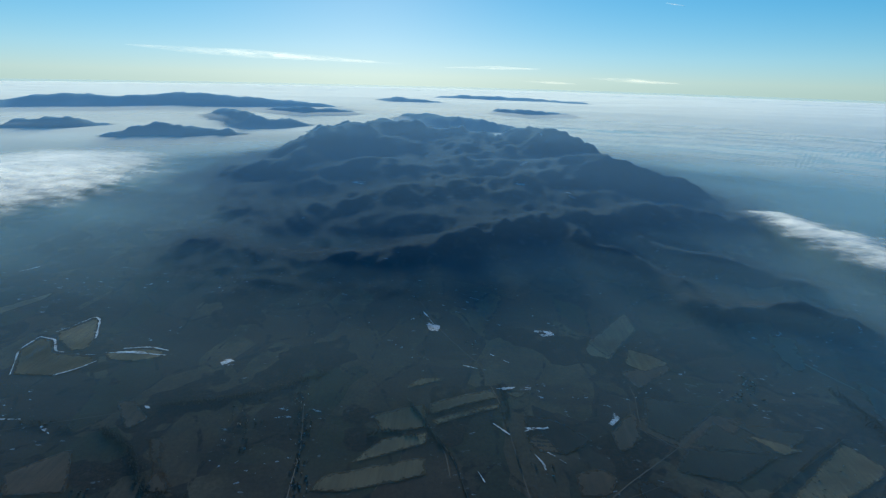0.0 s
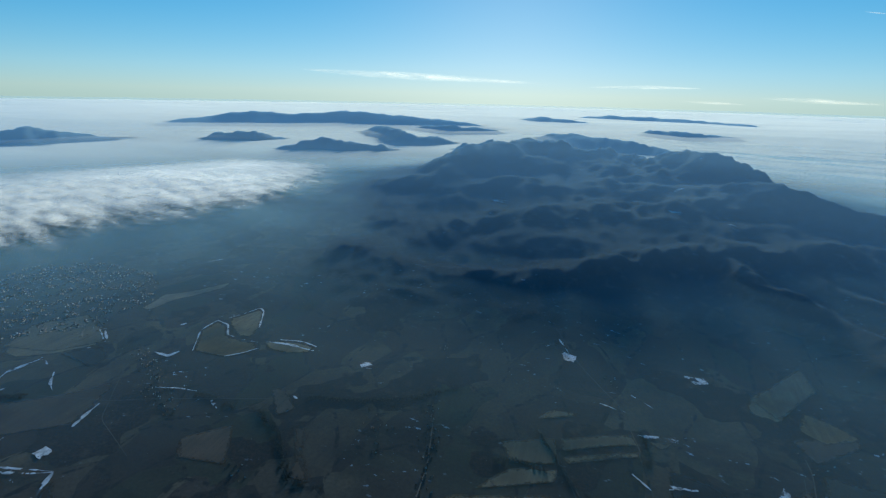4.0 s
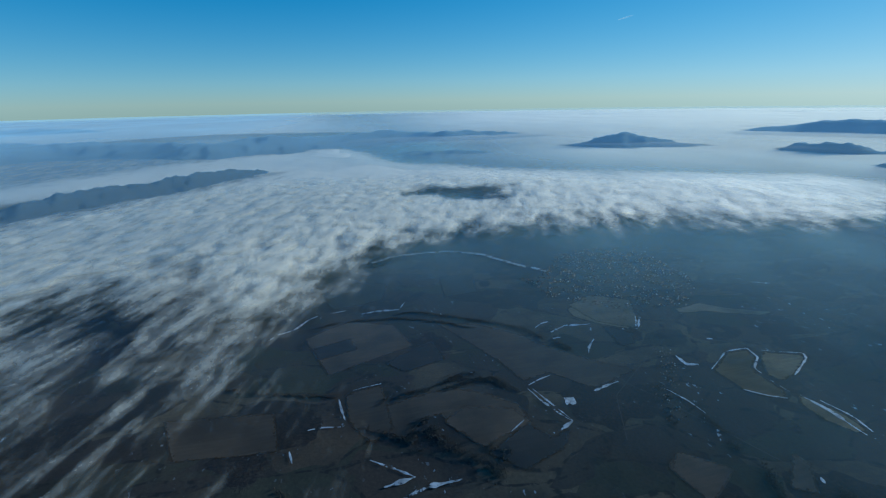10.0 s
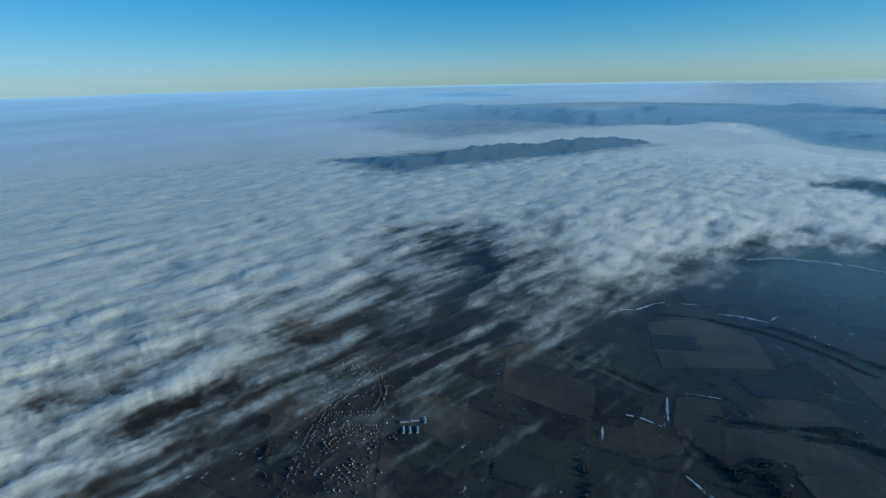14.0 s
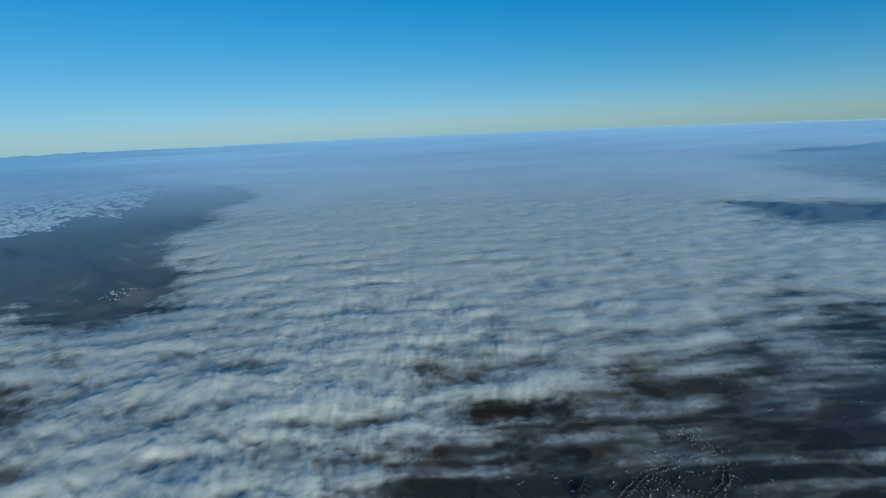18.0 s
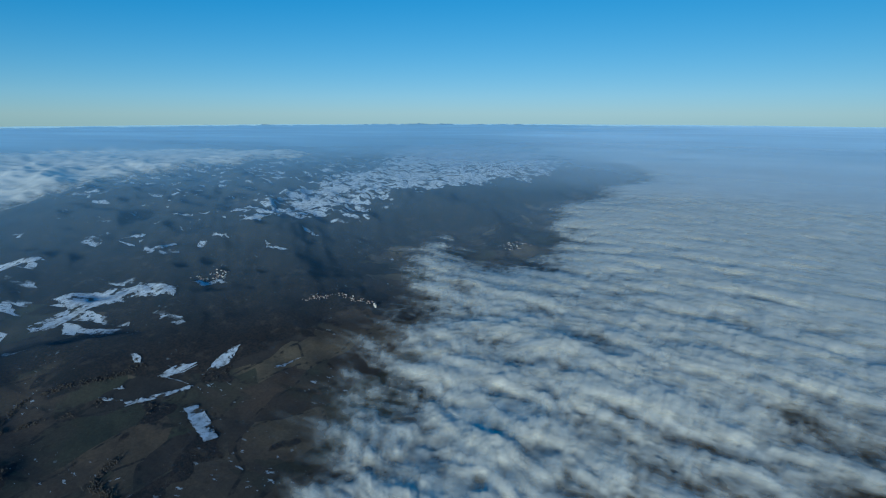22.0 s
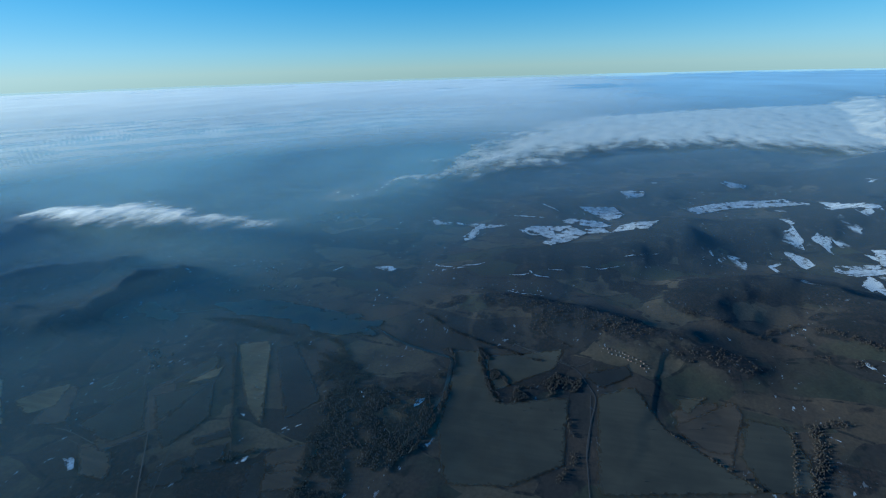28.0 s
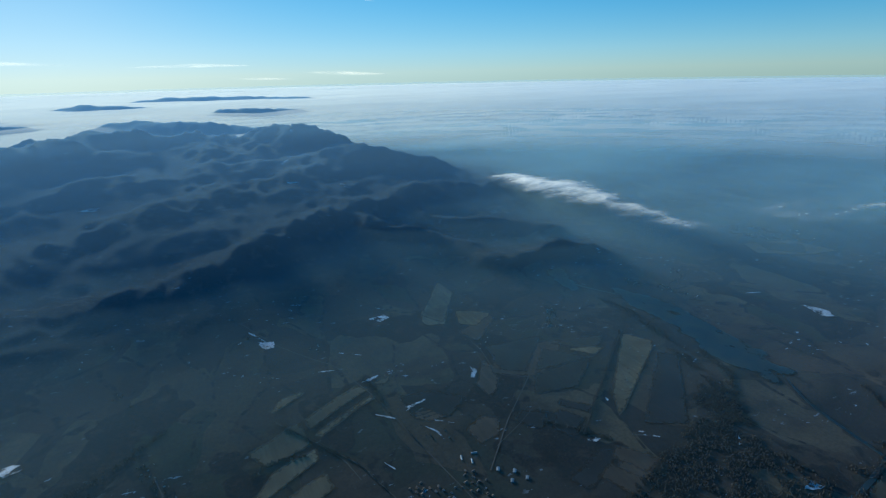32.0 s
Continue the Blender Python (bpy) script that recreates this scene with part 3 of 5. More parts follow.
def bank(name, ring, base, top, size, material, label, soft=12.0, warp=10.0, lumps=1.0):
    """A low bank of fog with the given outline."""
    xs, ys = [p[0] for p in ring], [p[1] for p in ring]
    nx, ny = int((max(xs) - min(xs) + 80) / size), int((max(ys) - min(ys) + 80) / size)
    x, y = np.meshgrid(np.linspace(min(xs) - 40, max(xs) + 40, nx), np.linspace(min(ys) - 40, max(ys) + 40, ny))
    wx, wy = x + warp * fbm(x / 35, y / 35, 4, 181), y + warp * fbm(x / 35, y / 35, 4, 191)
    deep = step(-soft, 2.0 * soft, inside(wx, wy, ring))
    cover = 1.25 * deep + 0.5 * fbm(x / 45, y / 14, 4, 195) * step(-soft, 0, inside(wx, wy, ring))
    rolls, puffs = fog_lumps(x, y)
    cover = cover + lumps * (0.5 * rolls + 0.7 * puffs) * step(0, 0.4, cover)
    z = np.maximum(base + top * deep, on_land(LAND_Z, x, y) + 2.5 * deep) + lumps * (1.2 * rolls + 0.9 * puffs) * deep
    return tagged(sheet(name, x, y, z, material, keep=cover > 0.02, cover=cover), label, "fog", kind="stuff")


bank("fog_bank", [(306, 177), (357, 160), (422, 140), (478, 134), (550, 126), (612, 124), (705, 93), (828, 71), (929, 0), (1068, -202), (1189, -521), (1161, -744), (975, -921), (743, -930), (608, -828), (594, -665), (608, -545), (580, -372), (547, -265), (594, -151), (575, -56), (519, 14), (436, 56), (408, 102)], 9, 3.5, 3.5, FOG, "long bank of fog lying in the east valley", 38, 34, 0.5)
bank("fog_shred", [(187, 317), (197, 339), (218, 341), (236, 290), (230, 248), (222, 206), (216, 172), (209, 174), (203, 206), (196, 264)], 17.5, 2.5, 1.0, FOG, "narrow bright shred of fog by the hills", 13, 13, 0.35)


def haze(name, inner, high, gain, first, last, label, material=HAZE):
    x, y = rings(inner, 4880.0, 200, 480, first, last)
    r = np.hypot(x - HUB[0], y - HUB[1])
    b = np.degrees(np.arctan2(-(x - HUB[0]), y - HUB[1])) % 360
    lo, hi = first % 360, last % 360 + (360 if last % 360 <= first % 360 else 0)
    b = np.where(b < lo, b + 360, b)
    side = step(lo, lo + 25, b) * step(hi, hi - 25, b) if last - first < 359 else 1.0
    # Air haze is painted in as cover that grows with distance from the hub.
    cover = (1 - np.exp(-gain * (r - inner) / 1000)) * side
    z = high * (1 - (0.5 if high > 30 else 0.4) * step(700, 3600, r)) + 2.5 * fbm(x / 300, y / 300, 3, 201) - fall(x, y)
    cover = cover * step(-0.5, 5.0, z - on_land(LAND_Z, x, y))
    if material is AIR_HAZE:
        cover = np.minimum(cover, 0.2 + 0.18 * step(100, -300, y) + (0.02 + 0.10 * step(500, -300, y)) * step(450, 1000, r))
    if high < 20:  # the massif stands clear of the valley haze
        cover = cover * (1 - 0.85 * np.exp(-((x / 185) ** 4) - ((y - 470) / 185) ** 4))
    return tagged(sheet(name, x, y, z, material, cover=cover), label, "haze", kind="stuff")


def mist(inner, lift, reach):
    """A blue sheet draped on the land, painting in air haze that thickens with distance."""
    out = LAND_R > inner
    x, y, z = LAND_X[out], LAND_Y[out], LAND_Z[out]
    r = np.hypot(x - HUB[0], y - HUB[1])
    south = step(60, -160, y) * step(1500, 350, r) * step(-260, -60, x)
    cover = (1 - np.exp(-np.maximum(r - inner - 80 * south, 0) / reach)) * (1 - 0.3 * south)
    ob = sheet("mist", x, y, z + lift + r / 6000, HAZE_DRAPE, cover=cover)
    return tagged(ob, "blue sheet draped on far land in place of air haze", "mist", kind="stuff")


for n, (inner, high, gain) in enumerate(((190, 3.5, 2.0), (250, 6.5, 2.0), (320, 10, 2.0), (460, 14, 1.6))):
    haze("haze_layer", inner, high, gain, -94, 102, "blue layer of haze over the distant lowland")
haze("haze_layer", 560, 15, 2.6, -105, 82, "milky layer of haze with a sun-side glow painted in", GLARE)
haze("haze_layer", 900, 22, 1.6, -105, 94, "milky layer of haze with a sun-side glow painted in", GLARE)
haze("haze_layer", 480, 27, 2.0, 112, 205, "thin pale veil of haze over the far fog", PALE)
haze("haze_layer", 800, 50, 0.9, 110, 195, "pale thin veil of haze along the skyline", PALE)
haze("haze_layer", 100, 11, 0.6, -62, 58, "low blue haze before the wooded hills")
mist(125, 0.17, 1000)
haze("haze_layer", 90, 58, 0.7, -180, 180, "thin blue sheet painting in air haze before the far hills", AIR_HAZE)
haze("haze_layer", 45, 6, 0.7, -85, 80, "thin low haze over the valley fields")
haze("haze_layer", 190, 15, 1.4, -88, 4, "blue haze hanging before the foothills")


# ---- things on the land ----
from mathutils.geometry import delaunay_2d_cdt


def mesh_of(name, verts, faces, material, smooth=False):
    me = bpy.data.meshes.new(name)
    me.from_pydata([tuple(v) for v in verts], [], [tuple(f) for f in faces])
    if smooth:
        me.polygons.foreach_set("use_smooth", np.ones(len(me.polygons), bool))
    me.update()
    me.materials.append(material)
    return me


def part(name, me, parent, label=""):
    ob = new(name, me)
    ob.parent = parent
    return tagged(ob, label)


def rough_edge(ring, pace, wobble, seed):
    """The outline with more points, pushed in and out a little."""
    out = []
    for (ax, ay), (bx, by) in zip(ring, ring[1:] + ring[:1]):
        n = max(1, int(math.hypot(bx - ax, by - ay) / pace))
        out += [(ax + (bx - ax) * k / n, ay + (by - ay) * k / n) for k in range(n)]
    p = np.array(out)
    p[:, 0] += wobble * fbm(p[:, 0] / 2.3 + seed, p[:, 1] / 2.3, 3, 301)
    p[:, 1] += wobble * fbm(p[:, 0] / 2.3 - seed, p[:, 1] / 2.3, 3, 311)
    return p


def lying(name, ring, lift, material, pace=1.2, wobble=0.5, seed=0.0):
    """A patch that lies on the land."""
    edge = rough_edge(ring, pace, wobble, seed)
    lo, hi = edge.min(0), edge.max(0)
    gap = max(pace, (hi - lo).max() / 40)
    gx, gy = np.meshgrid(np.arange(lo[0], hi[0], gap), np.arange(lo[1], hi[1], gap))
    deep = inside(gx, gy, [tuple(p) for p in edge]) > 0.45 * gap
    pts = np.concatenate([edge, np.stack([gx[deep], gy[deep]], -1)])
    n = len(edge)
    verts, _, faces, *_ = delaunay_2d_cdt([Vector(p) for p in pts], [(k, (k + 1) % n) for k in range(n)], [], 1, 1e-4)
    v = np.array([tuple(p) for p in verts])
    z = on_land(LAND_Z, v[:, 0], v[:, 1]) + lift
    me = mesh_of(name, np.column_stack([v, z]), faces, material, True)
    deep = me.attributes.new("deep", "FLOAT", "POINT")
    deep.data.foreach_set("value", np.clip(inside(v[:, 0], v[:, 1], [tuple(p) for p in edge]) / (1.2 * pace), 0, 1).astype(np.float32))
    return new(name, me)


def ribbon(name, line, wide, lift, material, pace=1.5, vary=0.0):
    """A band that follows a line over the land, with a slightly raised crown."""
    pts = []
    for (ax, ay), (bx, by) in zip(line, line[1:]):
        n = max(1, int(math.hypot(bx - ax, by - ay) / pace))
        pts += [(ax + (bx - ax) * k / n, ay + (by - ay) * k / n) for k in range(n)]
    p = np.array(pts + [line[-1]])
    for _ in range(3):
        p[1:-1] = (p[:-2] + 2 * p[1:-1] + p[2:]) / 4
    way = np.gradient(p, axis=0)
    way /= np.linalg.norm(way, axis=1)[:, None] + 1e-9
    side = np.stack([-way[:, 1], way[:, 0]], -1)
    girth = 1 + vary * 1.6 * fbm(p[:, 0] / 3.5, p[:, 1] / 3.5, 3, 321)
    if vary:
        girth = girth * np.sin(np.pi * np.clip(np.linspace(0, 1, len(p)), 0.06, 0.94)) ** 0.5
    rows = [p + side * (wide * k * np.maximum(girth, 0.15))[:, None] for k in (-0.5, 0.0, 0.5)]
    z = np.max([on_land(LAND_Z, q[:, 0], q[:, 1]) for q in rows], 0) + lift
    verts = np.concatenate([np.column_stack([q, z + (0.03 if k == 1 else 0)]) for k, q in enumerate(rows)])
    m = len(p)
    faces = [(k * m + i, k * m + i + 1, (k + 1) * m + i + 1, (k + 1) * m + i) for k in range(2) for i in range(m - 1)]
    me = mesh_of(name, verts, [f[::-1] for f in faces], material, True)
    deep = me.attributes.new("deep", "FLOAT", "POINT")
    deep.data.foreach_set("value", np.repeat([0.1, 1.0, 0.1], m).astype(np.float32))
    return new(name, me)


def snow_material():
    s = Shader("old_snow")
    dirt = s.ramp(s.noise(0.3, 5), 0.32, 0.62)
    tint = s.mix(dirt, (0.26, 0.28, 0.30), (0.54, 0.58, 0.63))
    tint = s.mix(s.ramp(s.noise(1.1, 5), 0.52, 0.66, 0, 0.5), tint, (0.16, 0.14, 0.12))
    return s.done(s.add("MixShader", i0=s.math("MULTIPLY", s.ramp(s.noise(0.15, 4), 0.36, 0.45), s.ramp(s.math("MULTIPLY_ADD", s.attribute("deep"), 0.10, s.noise(0.45, 6, rough=0.7)), 0.39, 0.52)), i1=s.add("BsdfTransparent"), i2=s.add("BsdfPrincipled", Base_Color=tint, Roughness=0.7, Normal=s.bump(s.noise(1.2, 5), 0.4, 0.2))))


def field_material(name, low, high, turn):
    s = Shader(name)
    own = s.add("ObjectInfo", "Random")
    rows = s.noise(0.8, 5, s.scaled(1.0, 0.08, 1.0, turn))
    tint = s.mix(s.ramp(rows, 0.3, 0.7), low, high)
    tint = s.mix(s.ramp(s.noise(0.07, 5), 0.4, 0.68, 0.0, 0.75), tint, tuple(0.62 * v for v in low))
    tone = s.math("MULTIPLY_ADD", own, 0.5, 0.75)
    tint = s.mix(1.0, tint, s.add("CombineColor", Red=tone, Green=tone, Blue=tone), "MULTIPLY")
    # Blue-tinted sheen on the soil too, in place of air haze.
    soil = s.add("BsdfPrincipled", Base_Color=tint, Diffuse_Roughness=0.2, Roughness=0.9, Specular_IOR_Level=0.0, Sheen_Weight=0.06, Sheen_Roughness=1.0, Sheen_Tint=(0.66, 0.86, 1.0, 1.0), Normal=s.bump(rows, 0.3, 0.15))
    feather = s.ramp(s.math("ADD", s.attribute("deep"), s.math("MULTIPLY_ADD", s.noise(0.9, 5), 1.2, -0.6)), 0.05, 0.75)
    return s.done(s.add("MixShader", i0=feather, i1=s.add("BsdfTransparent"), i2=soil))


def water_material():
    s = Shader("still_water")
    tint = s.mix(s.ramp(s.noise(0.12, 4), 0.4, 0.65), (0.030, 0.040, 0.040), (0.055, 0.060, 0.045))
    wet = s.add("BsdfPrincipled", Base_Color=tint, Roughness=0.36, Normal=s.bump(s.noise(2.5, 3), 0.08, 0.05))
    shown = s.ramp(s.math("MULTIPLY_ADD", s.attribute("deep"), 0.2, s.noise(0.16, 5, s.scaled(1.0, 0.6, 1.0, 20))), 0.46, 0.60, 0.0, 0.92)
    return s.done(s.add("MixShader", i0=shown, i1=s.add("BsdfTransparent"), i2=wet))


def tree_material():
    s = Shader("bare_twigs")
    tint = s.palette(s.add("NewGeometry", "Random Per Island"), (0.048, 0.038, 0.031), (0.075, 0.057, 0.042), (0.056, 0.052, 0.036))
    tint = s.mix(s.ramp(s.noise(3.0, 4), 0.4, 0.6, 0.0, 0.6), tint, (0.030, 0.026, 0.023))
    # A blue sheen lightens the trees to match the hazed land.
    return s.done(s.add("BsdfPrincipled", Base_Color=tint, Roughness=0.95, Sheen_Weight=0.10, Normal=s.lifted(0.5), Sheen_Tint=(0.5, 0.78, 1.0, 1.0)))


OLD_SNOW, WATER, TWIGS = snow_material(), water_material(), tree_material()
SOIL = {
    "brown": field_material("stubble", (0.072, 0.050, 0.031), (0.098, 0.069, 0.043), 24),
    "dark": field_material("ploughed", (0.022, 0.019, 0.018), (0.034, 0.028, 0.025), -12),
    "green": field_material("winter_wheat", (0.044, 0.038, 0.025), (0.054, 0.047, 0.031), 60),
    "pale": field_material("dry_grass", (0.135, 0.106, 0.060), (0.190, 0.150, 0.084), 35),
}
TALK = {"brown": "brown stubble field with faint drill lines", "dark": "dark ploughed field of bare soil", "green": "dull green field of winter wheat", "pale": "pale dry grass field in low sun"}
LANE = plain("lane", (0.060, 0.056, 0.052), 0.85, 0.1, 2.0)
LIME, BRICKWORK, TILE, SLATE, SHEET = plain("lime_wash", (0.30, 0.29, 0.27), 0.8, 0.25, 6), plain("brickwork", (0.36, 0.24, 0.18), 0.85, 0.25, 6), plain("clay_tile", (0.12, 0.085, 0.07), 0.75, 0.35, 8), plain("slate", (0.13, 0.13, 0.14), 0.6, 0.35, 8), plain("sheet_metal", (0.27, 0.29, 0.31), 0.5, 0.2, 4, 0.2)

SNOW = [
    [(-148.8, 79), (-148.5, 82.4), (-144.5, 81.8), (-144.2, 77.9)],
    [(-85.8, 153.1), (-81.2, 154.3), (-76.8, 151.3), (-82.1, 149.6)],
    [(31, 186.3), (37.9, 186.3), (38.5, 182.6), (33.8, 181.2)],
    [(21.1, 126.2), (28, 127.4), (28.3, 126.9), (21.8, 124.8)],
    [(14.7, 146), (25.2, 147), (25.1, 145.7), (15.5, 144.5)],
    [(-13.4, 186.7), (-7.5, 185.7), (-8.4, 181), (-12.3, 181)],
    [(115, -97.3), (113.1, -101.6), (107.1, -99.2), (93.6, -91.6), (96, -88.4), (106.5, -92.8)],
    [(125.6, -134.1), (127.3, -130), (126.9, -123.2), (124.2, -115.3), (122.3, -117.5), (121.2, -124.3)],
    [(138, -106.1), (137.7, -112.9), (131.2, -117.8), (132.1, -112.7), (135, -106.5)],
    [(135, -90.8), (127.4, -100.5), (123.5, -107.7), (122, -105.9), (127.9, -95.8), (132.5, -90.3)],
    [(145.2, -89.1), (139, -91.1), (136, -91.6), (141.9, -88.2)],
    [(144.4, -93.5), (143.9, -96.5), (141.8, -95.5)],
    [(105.2, -130.2), (103, -135.3), (102.2, -132.7)],
    [(157.1, -109.6), (152.5, -110.3), (149.6, -107.8), (151.9, -106.8)],
    [(334.2, -64), (349.4, -86.4), (359, -107.2), (365.8, -133.6), (345.2, -143), (343, -120.5), (340.3, -97), (322.2, -71.2)],
    [(331.6, -144.7), (313.5, -165.4), (307.6, -164.9), (320.8, -144.8)],
    [(396.1, -99.2), (389.8, -116.9), (385.5, -105.8)],
    [(254.8, -137.8), (235.5, -158.4), (195.3, -163.9), (187.7, -154.5), (206.5, -152.1), (222.2, -134.5), (220.4, -118.4), (226.5, -112.3), (234, -113.9), (233.7, -132.9)],
    [(192.2, -169.6), (188.1, -189), (186.2, -181.2), (187.6, -170.1)],
    [(245.2, -267), (244.9, -298.9), (232.1, -282.1), (234.4, -262)],
    [(266.8, -198.9), (259.7, -211.2), (252.2, -210.5), (249.7, -189.6)],
    [(282.5, 90.5), (281.6, 72.1), (281.9, 66.1), (278.5, 66.9), (278.5, 80.8)],
    [(281.9, 66.1), (278.8, 54.7), (278.3, 45.7), (274.6, 54.3), (275.6, 65.3)],
    [(205.1, 74.1), (196.8, 61.9), (197.5, 55), (199, 62.3), (202.9, 73.7)],
    [(198.4, 106.7), (201.1, 98.2), (197.7, 92.2), (194, 95.5)],
    [(255.5, 71.1), (277, 66.7), (278.6, 54.1), (270.2, 63.5), (248.7, 64.3), (245.6, 68.1)],
    [(293.8, 102.1), (281, 90.5), (279.3, 84.3), (275.3, 94.7)],
    [(400.2, -102.8), (395.8, -117.7), (387.3, -113.7), (392.5, -103.2)],
    [(347.8, -147.2), (310.8, -165.5), (308.2, -159), (334, -146.7)],
    [(362.8, -23.9), (361.3, -41.6), (348.7, -40.5), (341.8, -28.5)],
    [(96.9, 68.1), (95.5, 65.9), (93.6, 66.1)],
    [(92.6, 63.3), (93, 62.2), (90.4, 62.3)],
    [(96.6, 51), (98, 47), (95.3, 47.4), (93.3, 48.7)],
    [(60.8, 89.4), (63.8, 87), (62, 86.7), (60.3, 88.1)],
    [(49.9, 135), (50.9, 133.1), (48, 129.3), (46.5, 129.9)],
    [(78.4, 100.4), (78.7, 98.5), (77.2, 98.4)],
    [(269.3, 38.7), (278, 31.3), (279.3, 19.1), (280.7, 9.1), (271.5, 0.8), (279.7, -10.1), (262.5, -14.7), (281.8, -21.4), (287.8, -32), (289.9, -43.3), (262.2, -34.8), (266.1, -22.7), (264.4, -13.4), (263.5, -1.6), (255.4, 3), (240.2, 12.6), (228.9, 17.8), (244.9, 22.7), (253.8, 19.1), (261.7, 25.1), (259.7, 30.7)],
    [(288.9, 14.6), (294.5, 8.5), (293.8, -0.5), (291.8, -11.2), (283.3, -15.1), (277.9, -8.5), (282.3, 3.1), (286.7, 13.2)],
    [(318.4, 4.2), (320.6, -7.3), (324.6, -19.6), (309.3, -24.7), (301, -21), (295.7, -14.8), (303.3, -7.5), (311.6, -0.1)],
]
